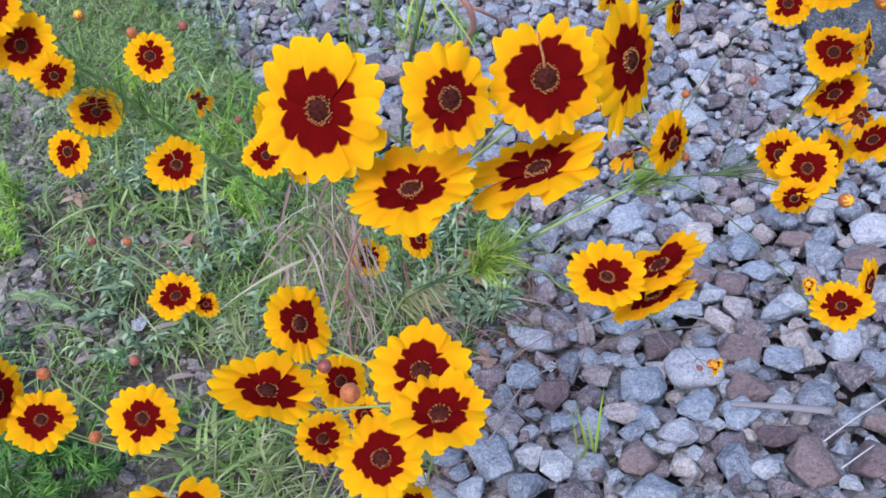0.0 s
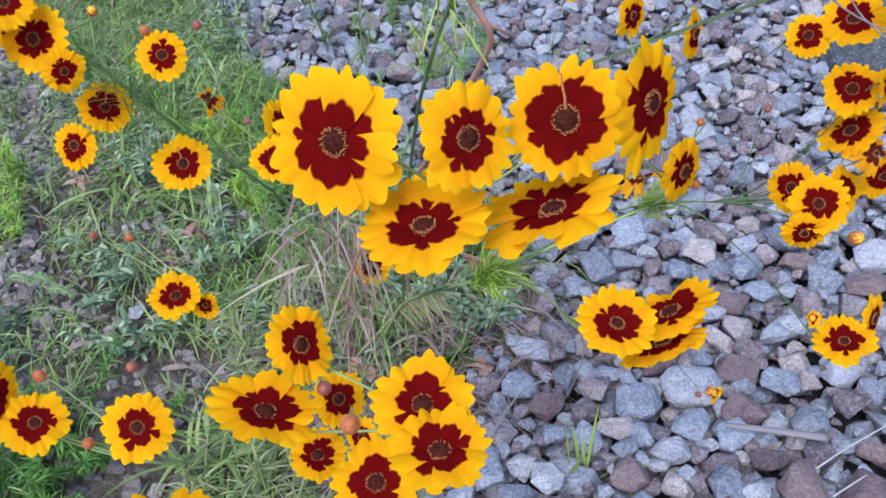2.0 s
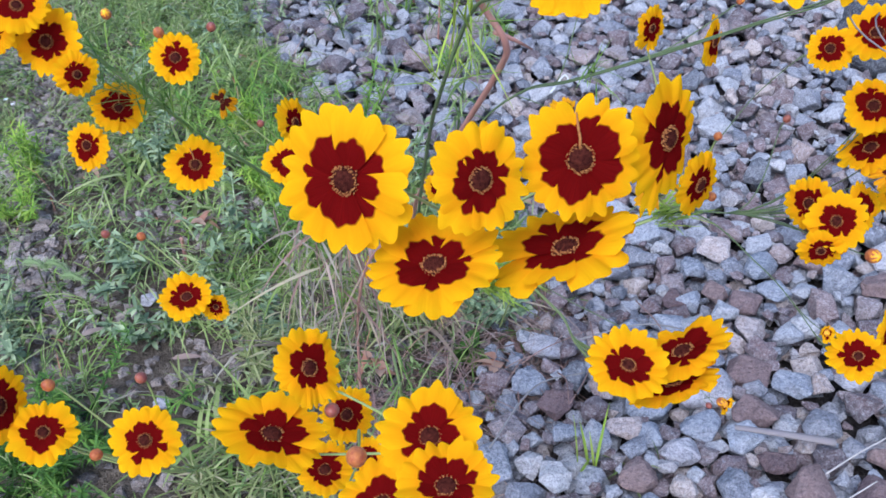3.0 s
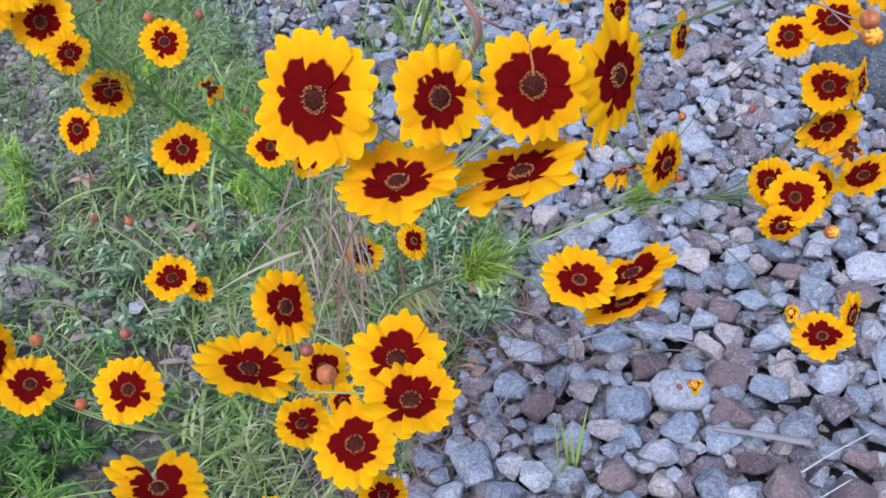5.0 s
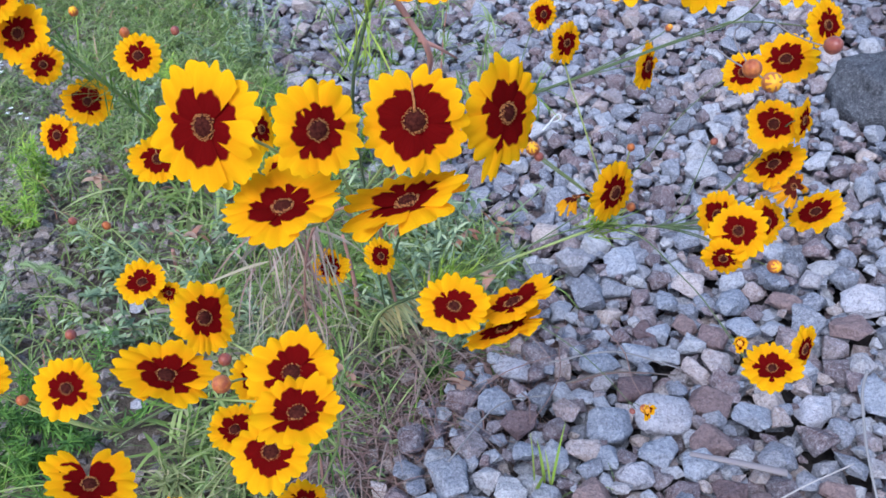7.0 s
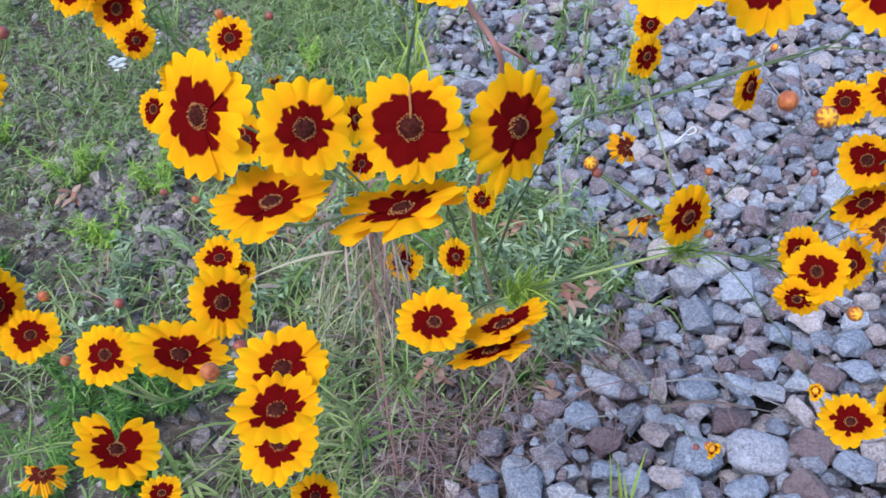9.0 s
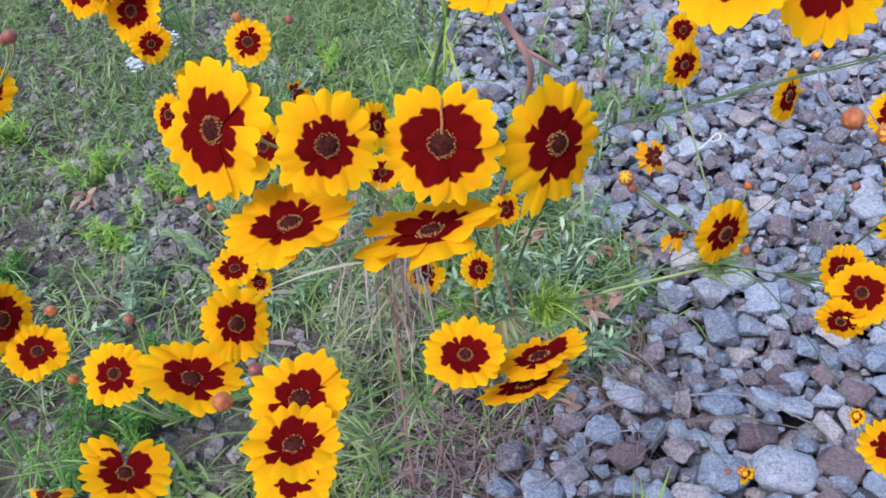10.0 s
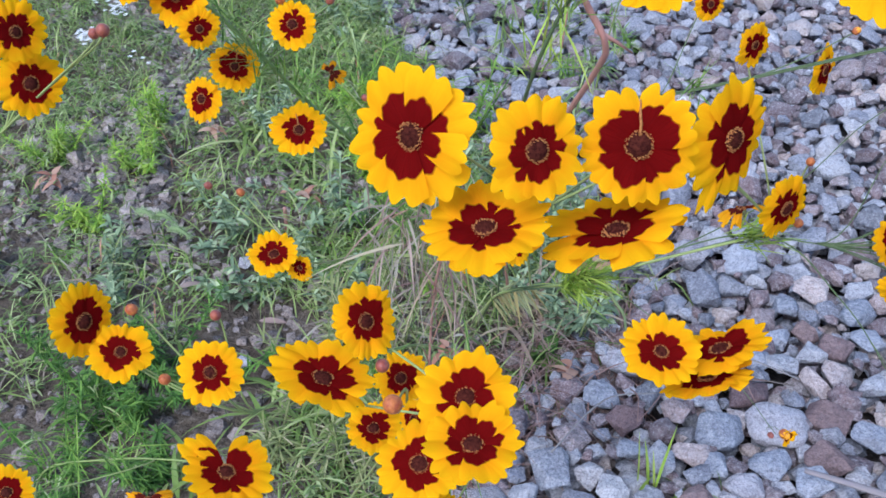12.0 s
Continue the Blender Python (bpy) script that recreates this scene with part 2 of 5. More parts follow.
PETAL = petal_material("petal", (0.104, 0.0030, 0.0030), (0.90, 0.33, 0.0005), (0.93, 0.50, 0.0005), 0.60)
PETAL_DEEP = petal_material("petal_broad_red", (0.104, 0.0030, 0.0030), (0.90, 0.33, 0.0005), (0.93, 0.50, 0.0005), 0.68)
PETAL_OLD = petal_material("faded_petal", (0.08, 0.012, 0.008), (0.82, 0.31, 0.008), (0.88, 0.44, 0.008), 0.60)


def plain(name, a, b, rough=0.7, scale=200.0, bump=0.3, spec=0.25):
    n = Nodes(name, rough, spec)
    geo = n.add("NewGeometry").outputs["Position"]
    f = n.noise(scale, 3, 0.6, geo)
    n.color(n.mix(n.ramp(f, [(0.35, (0, 0, 0)), (0.65, (1, 1, 1))]), a, b))
    n.bump(f, bump, 0.001)
    return n.mat


DISC = plain("disc_centre", (0.03, 0.007, 0.006), (0.085, 0.02, 0.013), 0.9, 900, spec=0.02)
FLORET = plain("disc_florets", (0.24, 0.085, 0.03), (0.44, 0.185, 0.06), 0.8, 1200, spec=0.05)
BUD = plain("bud_skin", (0.30, 0.065, 0.03), (0.50, 0.17, 0.045), 0.45, 420, 0.4, 0.35)
BUD_YELLOW = plain("bud_tip", (0.85, 0.45, 0.01), (0.75, 0.30, 0.02), 0.5, 300, 0.2)
BUD_DARK = plain("unripe_bud", (0.22, 0.055, 0.045), (0.33, 0.10, 0.06), 0.36, 260, 0.15, 0.45)
BUD_BASE = plain("bud_base", (0.10, 0.045, 0.03), (0.17, 0.09, 0.05), 0.6, 300)
CALYX = plain("calyx_green", (0.10, 0.15, 0.06), (0.18, 0.14, 0.07), 0.6, 300)


# ---- mesh helpers ----
def mesh_of(name, verts, faces, mats, uv=None, slots=None, smooth=True):
    me = bpy.data.meshes.new(name)
    me.from_pydata([tuple(v) for v in verts], [], [tuple(f) for f in faces])
    for m in mats:
        me.materials.append(m)
    if slots is not None:
        me.polygons.foreach_set("material_index", slots)
    me.polygons.foreach_set("use_smooth", [smooth] * len(me.polygons))
    if uv is not None:
        layer = me.uv_layers.new(name="UVMap")
        idx = np.empty(len(me.loops), dtype=np.int32)
        me.loops.foreach_get("vertex_index", idx)
        layer.data.foreach_set("uv", np.asarray(uv, dtype=np.float32)[idx].ravel())
    me.update()
    return me


def part(name, me, parent, m=None, label=""):
    """One mesh object under a thing or under a part, at the pose m in its parent's space."""
    ob = new(name, me)
    ob.parent = parent
    if m is not None:
        ob.matrix_basis = m
    if label:
        ob["label"] = label
    return ob


def frame_along(direction):
    return Vector(direction).to_track_quat("Z", "Y").to_matrix()


def tube(points, radii, sides=6):
    """Vertices and faces of a tapered tube along points."""
    pts = [Vector(p) for p in points]
    verts, faces = [], []
    for i, p in enumerate(pts):
        d = (pts[min(i + 1, len(pts) - 1)] - pts[max(i - 1, 0)]).normalized()
        a = d.orthogonal().normalized() if i == 0 else (side - d * side.dot(d)).normalized()
        side = a
        b = d.cross(a)
        for k in range(sides):
            w = 2 * math.pi * k / sides
            verts.append(p + radii[i] * (math.cos(w) * a + math.sin(w) * b))
    for i in range(len(pts) - 1):
        for k in range(sides):
            j = (k + 1) % sides
            faces.append((i * sides + k, i * sides + j, (i + 1) * sides + j, (i + 1) * sides + k))
    faces.append(tuple(range(sides))[::-1])
    faces.append(tuple((len(pts) - 1) * sides + k for k in range(sides)))
    return verts, faces


def glide(points, steps=8):
    """A smooth line through points (Catmull-Rom)."""
    p = [Vector(q) for q in points]
    p = [2 * p[0] - p[1], *p, 2 * p[-1] - p[-2]]
    out = []
    for i in range(1, len(p) - 2):
        for s in range(steps):
            t = s / steps
            out.append(0.5 * (2 * p[i] + (p[i + 1] - p[i - 1]) * t + (2 * p[i - 1] - 5 * p[i] + 4 * p[i + 1] - p[i + 2]) * t * t
                              + (3 * p[i] - p[i - 1] - 3 * p[i + 1] + p[i + 2]) * t ** 3))
    out.append(p[-2])
    return out


def blades(name, base, way, length, width, droop, mats, slots=None, segs=4, fold=0.25, belly=0.35, twist=None):
    """Many thin leaves in one mesh: rows of base points, first directions, lengths, widths and how far each bends over."""
    base, way = np.asarray(base, float), np.asarray(way, float)
    n = len(base)
    way = way / np.linalg.norm(way, axis=1, keepdims=True)
    side = np.cross(way, np.array([0.0, 0.0, 1.0])) + 1e-6
    side /= np.linalg.norm(side, axis=1, keepdims=True)
    if twist is not None:
        up = np.cross(side, way)
        side = np.cos(twist)[:, None] * side + np.sin(twist)[:, None] * up
    up = np.cross(side, way)
    s = np.linspace(0, 1, segs + 1)
    shape = np.sin(np.pi * np.clip(s, 0, 1) ** belly * 0.999) ** 0.8
    shape[0] = max(shape[0], 0.35)
    verts = np.zeros((n, segs + 1, 3, 3))
    pos, d = base.copy(), way.copy()
    for i in range(segs + 1):
        w = (width * shape[i] * 0.5)[:, None]
        verts[:, i, 0] = pos - side * w + up * w * fold
        verts[:, i, 1] = pos
        verts[:, i, 2] = pos + side * w + up * w * fold
        d = d + np.array([0, 0, -1.0]) * (droop / segs)[:, None]
        d /= np.linalg.norm(d, axis=1, keepdims=True)
        pos = pos + d * (length / segs)[:, None]
    quad = []
    for i in range(segs):
        for k in range(2):
            a = i * 3 + k
            quad.append((a, a + 1, a + 4, a + 3))
    quad = np.array(quad)
    faces = (np.arange(n)[:, None, None] * (segs + 1) * 3 + quad[None]).reshape(-1, 4)
    me = bpy.data.meshes.new(name)
    v = verts.reshape(-1, 3)
    me.vertices.add(len(v))
    me.vertices.foreach_set("co", v.ravel())
    me.loops.add(faces.size)
    me.loops.foreach_set("vertex_index", faces.ravel().astype(np.int32))
    me.polygons.add(len(faces))
    me.polygons.foreach_set("loop_start", np.arange(0, faces.size, 4, dtype=np.int32))
    me.polygons.foreach_set("loop_total", np.full(len(faces), 4, dtype=np.int32))
    for m in mats:
        me.materials.append(m)
    if slots is not None:
        me.polygons.foreach_set("material_index", np.repeat(np.asarray(slots, dtype=np.int32), segs * 2))
    me.polygons.foreach_set("use_smooth", np.ones(len(faces), dtype=bool))
    me.update(calc_edges=True)
    return me


rng = np.random.default_rng(7)

# ---- the ground ----
# The rim of the gravel bed, from the far side to the near one; the soil with its weeds lies to the west of it.
RIM = [(-0.78, 3.4), (-0.62, 2.3), (-0.47, 2.04), (-0.36, 1.83), (-0.18, 1.56), (-0.01, 1.41), (0.11, 1.30), (0.15, 1.2),
       (0.135, 1.07), (0.095, 1.0), (0.045, 0.9), (0.01, 0.8), (-0.02, 0.7), (-0.06, 0.4), (-0.1, -0.6)]
_ry = np.array([p[1] for p in RIM])[::-1]
_rx = np.array([p[0] for p in RIM])[::-1]


def east(x, y):
    """How far a place lies to the gravel's side of the rim."""
    return x - np.interp(y, _ry, _rx)


def height(x, y):
    e = float(east(x, y))
    low = -0.042 * min(max((e + 0.03) / 0.08, 0.0), 1.0)
    return low + 0.012 * noise.noise((x * 5, y * 5, 0.3)) + 0.006 * noise.noise((x * 21, y * 21, 4.0)) + (0.003 * noise.noise((x * 60, y * 60, 9.0)) if e < 0.05 else 0)


def ground_mesh():
    near_x, near_y = np.arange(-1.6, 1.6001, 0.016), np.arange(0.2, 2.9001, 0.016)
    far = np.array([0.1, 0.25, 0.45, 0.7, 1.0, 1.4, 1.9, 2.5, 3.2, 5.0, 9.0, 30.0, 100.0, 400.0])
    xs = np.concatenate([near_x[0] - far[::-1], near_x, near_x[-1] + far])
    ys = np.concatenate([near_y[0] - far[::-1], near_y, near_y[-1] + far])
    verts = []
    for y in ys:
        for x in xs:
            verts.append((x, y, height(x, y)))
    w = len(xs)
    faces = [(j * w + i, j * w + i + 1, (j + 1) * w + i + 1, (j + 1) * w + i) for j in range(len(ys) - 1) for i in range(w - 1)]
    bed = []
    for f in faces:
        x, y = (verts[f[0]][0] + verts[f[2]][0]) / 2, (verts[f[0]][1] + verts[f[2]][1]) / 2
        stony = east(x, y) > 0.035 + 0.03 * noise.noise((x * 12, y * 12, 1.0))
        rough = 0.07 * noise.noise((x * 7, y * 7, 3.0))
        # Slot 1 carries the painted gap shade below the modelled stones.
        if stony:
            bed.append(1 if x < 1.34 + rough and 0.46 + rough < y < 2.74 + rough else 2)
        else:
            bed.append(0 if x > -1.45 + rough and 0.5 + rough < y < 2.65 + rough else 3)
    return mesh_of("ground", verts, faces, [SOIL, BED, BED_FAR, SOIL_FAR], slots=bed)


ground = tagged(new("ground", ground_mesh()), "grey dry soil under weeds and gravel", "ground", kind="structure")


# ---- stones of the gravel bed ----
def stone_mesh(name, seed, mat, flat=0.7, points=15, bevel=0.1, lump=False, chipped=False):
    r = random.Random(seed)
    bm = bmesh.new()
    box = 0.1 if lump else r.uniform(0.35, 0.9)   # from a rounded lump to a split block
    for k in range(points):
        z = 1 - 2 * (k + 0.5) / points
        w = k * 2.39996 + r.uniform(-0.7, 0.7)
        q = math.sqrt(max(0, 1 - z * z))
        d = Vector((q * math.cos(w), q * math.sin(w), z))
        d *= (1 - box) + box * 0.86 / max(abs(d.x), abs(d.y), abs(d.z))
        d *= r.uniform(0.97, 1.05) if lump else r.uniform(0.84, 1.12)
        bm.verts.new((d.x, d.y, d.z * flat))
    hull = bmesh.ops.convex_hull(bm, input=bm.verts[:])
    bmesh.ops.delete(bm, geom=[g for g in {*hull["geom_interior"], *hull["geom_unused"]} if isinstance(g, bmesh.types.BMVert)], context="VERTS")
    bmesh.ops.dissolve_limit(bm, angle_limit=radians(16), verts=bm.verts[:], edges=bm.edges[:])
    if bevel:
        bmesh.ops.bevel(bm, geom=bm.edges[:], offset=bevel, segments=1, profile=0.6, affect="EDGES", clamp_overlap=True)
    bmesh.ops.triangulate(bm, faces=bm.faces[:])
    if chipped:   # broken, uneven faces
        bmesh.ops.subdivide_edges(bm, edges=[e for e in bm.edges if e.calc_length() > 0.25], cuts=2, use_grid_fill=True)
        bmesh.ops.triangulate(bm, faces=bm.faces[:])
        off = Vector((seed * 0.37, seed * 0.11, 0.0))
        for v in bm.verts:
            v.co *= 1.0 + 0.07 * noise.noise(v.co * 2.3 + off) + 0.045 * noise.noise(v.co * 6.0 + off)
    me = bpy.data.meshes.new(name)
    bm.to_mesh(me)
    bm.free()
    me.materials.append(mat)
    me.polygons.foreach_set("use_smooth", [False] * len(me.polygons))
    return me


SHAPES = [stone_mesh("stone", 100 + k, STONE, flat=0.5 + 0.06 * (k % 6), points=10 + k % 5, bevel=0.03 + 0.015 * (k % 3)) for k in range(24)]

# Stones that stand out: x, y, half length, half width, turn in degrees.
BROWN_STONES = [(0.393, 0.951, 0.031, 0.024, -15), (0.304, 0.974, 0.027, 0.021, 10), (0.412, 1.075, 0.028, 0.022, 0), (0.165, 0.904, 0.026, 0.022, 15),
                (0.391, 0.892, 0.032, 0.022, 5), (0.596, 1.106, 0.031, 0.021, 10), (0.521, 1.158, 0.028, 0.019, 0),
                (0.327, 1.085, 0.017, 0.019, 0), (0.381, 1.098, 0.018, 0.02, 30), (0.427, 0.781, 0.032, 0.03, 10), (0.492, 0.771, 0.034, 0.03, 40), (0.515, 0.826, 0.022, 0.017, 0), (0.401, 0.822, 0.024, 0.016, -20), (0.25, 0.80, 0.028, 0.022, 30)]
GREY_STONES = [(0.275, 0.906, 0.032, 0.03, 20), (0.138, 0.938, 0.028, 0.022, 0), (0.175, 0.861, 0.021, 0.017, 25), (0.268, 0.858, 0.017, 0.021, 0),
               (0.326, 0.869, 0.029, 0.02, 20), (0.369, 0.853, 0.021, 0.024, -40), (0.444, 0.936, 0.03, 0.021, -20), (0.303, 1.229, 0.025, 0.029, 10),
               (0.45, 1.148, 0.03, 0.029, 15), (0.456, 1.099, 0.024, 0.02, 0), (0.311, 1.036, 0.026, 0.022, 0), (0.264, 1.013, 0.029, 0.026, 20),
               (0.36, 1.15, 0.018, 0.024, 20), (0.344, 1.08, 0.022, 0.018, 30), (0.601, 0.973, 0.026, 0.05, 0)]
PALE_STONES = [(0.337, 0.929, 0.037, 0.03, 0), (0.301, 0.834, 0.027, 0.017, 5), (0.627, 1.164, 0.036, 0.025, 5), (0.514, 0.946, 0.024, 0.024, 0), (0.156, 0.996, 0.036, 0.02, -30)]
PALE_STONES += [(-0.37, 1.085, 0.014, 0.011, 20), (-0.215, 1.107, 0.017, 0.012, 60), (-0.205, 1.095, 0.010, 0.009, 0), (-0.211, 0.994, 0.011, 0.009, 40), (-0.30, 0.90, 0.012, 0.010, 10)]
TAN_STONES = [(0.386, 1.009, 0.026, 0.018, -40), (0.411, 1.023, 0.021, 0.03, 10), (0.241, 0.869, 0.023, 0.02, 15), (0.394, 1.185, 0.025, 0.024, 0)]

stones = []          # x, y, radius of what lies on top
placed = []
for group, mat in ((BROWN_STONES, STONE_BROWN), (GREY_STONES, STONE_GREY), (PALE_STONES, STONE_PALE), (TAN_STONES, STONE_PINK)):
    for k, (x, y, a, b, turn) in enumerate(group):
        smooth_one = mat is STONE_PALE and k == 0
        me = stone_mesh("stone", 500 + 31 * k + len(placed), mat, 0.62, 34 if smooth_one else 12, 0.12 if smooth_one else 0.06, smooth_one, not smooth_one)
        if smooth_one:
            me.polygons.foreach_set("use_smooth", [True] * len(me.polygons))
        c = min(a, b) * 1.05
        placed.append((me, pose(x, y, 0.2 * c + 0.006, random.uniform(-13, 13), random.uniform(-13, 13), turn) @ Matrix.Diagonal((a * 1.05, b * 1.05, c, 1))))
        stones.append((x, y, 0.92 * math.sqrt(a * b)))

cells = {}


def free_spot(x, y, r, tight):
    i, j = int(x // 0.05), int(y // 0.05)
    for a in range(i - 2, i + 3):
        for b in range(j - 2, j + 3):
            for qx, qy, qr in cells.get((a, b), ()):
                if (qx - x) ** 2 + (qy - y) ** 2 < (tight * (qr + r)) ** 2:
                    return False
    return True


def take(x, y, r):
    cells.setdefault((int(x // 0.05), int(y // 0.05)), []).append((x, y, r))


for s in stones:
    take(*s)
BOULDER_AT = (0.90, 1.77)
random_stones = []   # x, y, z, radius, shape
for low, high, tries, tight in ((0.021, 0.029, 1300, 0.80), (0.015, 0.021, 8000, 0.75), (0.010, 0.016, 32000, 0.71), (0.006, 0.010, 42000, 0.70)):
    for _ in range(tries):
        x, y, r = random.uniform(-0.8, 1.35), random.uniform(0.45, 2.75), random.uniform(low, high)
        e = float(east(x, y))
        if e < -0.02 or (e < 0.05 and random.random() > 0.25 + e * 10):
            continue
        if (x - BOULDER_AT[0]) ** 2 / 0.05 + (y - BOULDER_AT[1]) ** 2 / 0.03 < 0.8:
            continue
        if free_spot(x, y, r, tight):
            take(x, y, r)
            random_stones.append((x, y, random.uniform(-0.013, 0.012) + 0.25 * r, r, random.randrange(len(SHAPES))))
for _ in range(8500):  # the layer below
    x, y, r = random.uniform(-0.75, 1.35), random.uniform(0.45, 2.75), random.uniform(0.011, 0.02)
    if east(x, y) > 0.0:
        random_stones.append((x, y, random.uniform(-0.030, -0.014), r, random.randrange(len(SHAPES))))
for _ in range(7000):  # the bed goes on, thinner, round the plot
    x, y, r = random.gauss(1.2, 1.1), random.gauss(1.7, 1.3), random.uniform(0.012, 0.026)
    if (not (-0.8 < x < 1.35 and 0.45 < y < 2.75)) and east(x, y) > 0.02 and free_spot(x, y, r, 0.7):
        take(x, y, r)
        random_stones.append((x, y, -0.005 + 0.25 * r, r, random.randrange(len(SHAPES))))


# ---- coreopsis: flower heads, buds, stems ----
def petal_mesh(seed, wide=0.44, ruffle=0.02, droop=0.0):
    """A broad ray, as long as 1, that widens to a blunt end with three uneven teeth."""
    r = random.Random(seed)
    nu, nv = 23, 8
    ph, skew = r.uniform(0, 6.28), r.uniform(-0.04, 0.04)
    teeth = [(c + r.uniform(-0.07, 0.07), r.uniform(0.27, 0.36), r.uniform(0.08, 0.20) + (0.05 if c == 0 else 0.0)) for c in (-0.62, 0.0, 0.62)]
    lop = r.uniform(-0.04, 0.04)
    verts, uv, faces = [], [], []
    for j in range(nv):
        v = j / (nv - 1)
        for i in range(nu):
            u = 2 * i / (nu - 1) - 1
            tooth = max(h * max(0.0, 1 - (abs(u - c) / w) ** 1.7) ** 0.7 for c, w, h in teeth)
            end = 0.90 - 0.09 * abs(u) ** 2.2 + tooth + lop * u
            half = 0.085 + (wide - 0.085) * (v ** 0.8) * (1 - 0.10 * v ** 5)
            y = 0.11 + v * (end - 0.11)
            x = u * half + skew * v * v
            z = 0.035 * math.sin(math.pi * v) - 0.03 * (abs(u) ** 2) * v + ruffle * v * math.sin(3.6 * u + ph) * (0.4 + v) - droop * v * v
            z += 0.008 * math.cos(3 * math.pi * u) * v * v
            verts.append((x, y, z))
            uv.append((0.5 + 0.5 * u, y))
    for j in range(nv - 1):
        for i in range(nu - 1):
            a = j * nu + i
            faces.append((a, a + 1, a + nu + 1, a + nu))
    return verts, faces, uv


PETALS = []
for k in range(16):
    v, f, t = petal_mesh(40 + k, 0.42 + 0.02 * (k % 4), 0.016 + 0.01 * (k % 3), 0.045 * (k % 4) - 0.03)
    PETALS.append(mesh_of("petal", v, f, [PETAL], t))
DEEP_PETALS = []
for k in range(16):
    v, f, t = petal_mesh(40 + k, 0.42 + 0.02 * (k % 4), 0.016 + 0.01 * (k % 3), 0.045 * (k % 4) - 0.03)
    DEEP_PETALS.append(mesh_of("petal", v, f, [PETAL_DEEP], t))
OLD_PETALS = []
for k in range(4):
    v, f, t = petal_mesh(90 + k, 0.26, 0.09, 0.5)
    OLD_PETALS.append(mesh_of("petal", v, f, [PETAL_OLD], t))


def disc_mesh(seed, size, wide):
    """A dark, finely grained dome with a fringe of small open florets round it."""
    r = random.Random(seed)
    verts, faces, slots = [], [], []
    rings, around = 6, 18

    def dome(a):
        return 0.05 + 0.07 * (1 - a * a) - 0.04 * a ** 4

    def peg(c, lean, b, h, slot):
        n0 = len(verts)
        for z, f in ((-0.006, 1.0), (h, 0.7)):
            for k in range(4):
                g = math.pi * k / 2 + 0.4
                verts.append(c + lean * (0 if z < 0 else 1) + Vector((b * f * math.cos(g), b * f * math.sin(g), z)))
        for k in range(4):
            j = (k + 1) % 4
            faces.append((n0 + k, n0 + j, n0 + 4 + j, n0 + 4 + k))
            slots.append(slot)
        faces.append((n0 + 4, n0 + 5, n0 + 6, n0 + 7))
        slots.append(slot)

    for i in range(rings + 1):
        a = i / rings
        for k in range(around):
            w = 2 * math.pi * k / around
            verts.append(Vector((size * a * math.cos(w), size * a * math.sin(w), dome(a))))
    for i in range(rings):
        for k in range(around):
            j = (k + 1) % around
            faces.append((i * around + k, (i + 1) * around + k, (i + 1) * around + j, i * around + j))
            slots.append(0)
    for q in range(80):
        a = 0.9 * math.sqrt((q + 0.5) / 80)
        w = q * 2.39996
        peg(Vector((size * a * math.cos(w), size * a * math.sin(w), dome(a))), Vector((0, 0, 0)), 0.013, 0.018 * r.uniform(0.6, 1.2), 0)
    for q in range(96):
        a = 1.0 + r.uniform(-wide, 0.08)
        w = 2 * math.pi * q / 48 + r.uniform(-0.06, 0.06)
        out = Vector((math.cos(w), math.sin(w), 0))
        peg(out * size * a + Vector((0, 0, dome(min(a, 1.0)))), out * r.uniform(-0.006, 0.022), 0.015 * r.uniform(0.7, 1.2), 0.040 * r.uniform(0.6, 1.3), 1 if r.random() < 0.93 else 0)
    return mesh_of("flower_head", verts, faces, [DISC, FLORET], slots=slots)


DISCS = [disc_mesh(11, 0.205, 0.26), disc_mesh(12, 0.225, 0.18), disc_mesh(13, 0.18, 0.5)]


def calyx_mesh():
    verts, faces = [], []
    rows = [(0.05, -0.26), (0.15, -0.22), (0.20, -0.12), (0.19, -0.02), (0.14, 0.03)]
    for q, z in rows:
        for k in range(10):
            w = 2 * math.pi * k / 10
            verts.append((q * math.cos(w), q * math.sin(w), z))
    for i in range(len(rows) - 1):
        for k in range(10):
            j = (k + 1) % 10
            faces.append((i * 10 + k, i * 10 + j, (i + 1) * 10 + j, (i + 1) * 10 + k))
    faces.append(tuple(range(10))[::-1])
    for k in range(8):  # outer bracts, bent back
        w = 2 * math.pi * k / 8
        d, s = Vector((math.cos(w), math.sin(w), 0)), Vector((-math.sin(w), math.cos(w), 0))
        n0 = len(verts)
        verts += [d * 0.12 - s * 0.03 + Vector((0, 0, -0.22)), d * 0.12 + s * 0.03 + Vector((0, 0, -0.22)), d * 0.30 + Vector((0, 0, -0.24))]
        faces.append((n0, n0 + 1, n0 + 2))
    return mesh_of("calyx", verts, faces, [CALYX])


CALYX_MESH = calyx_mesh()


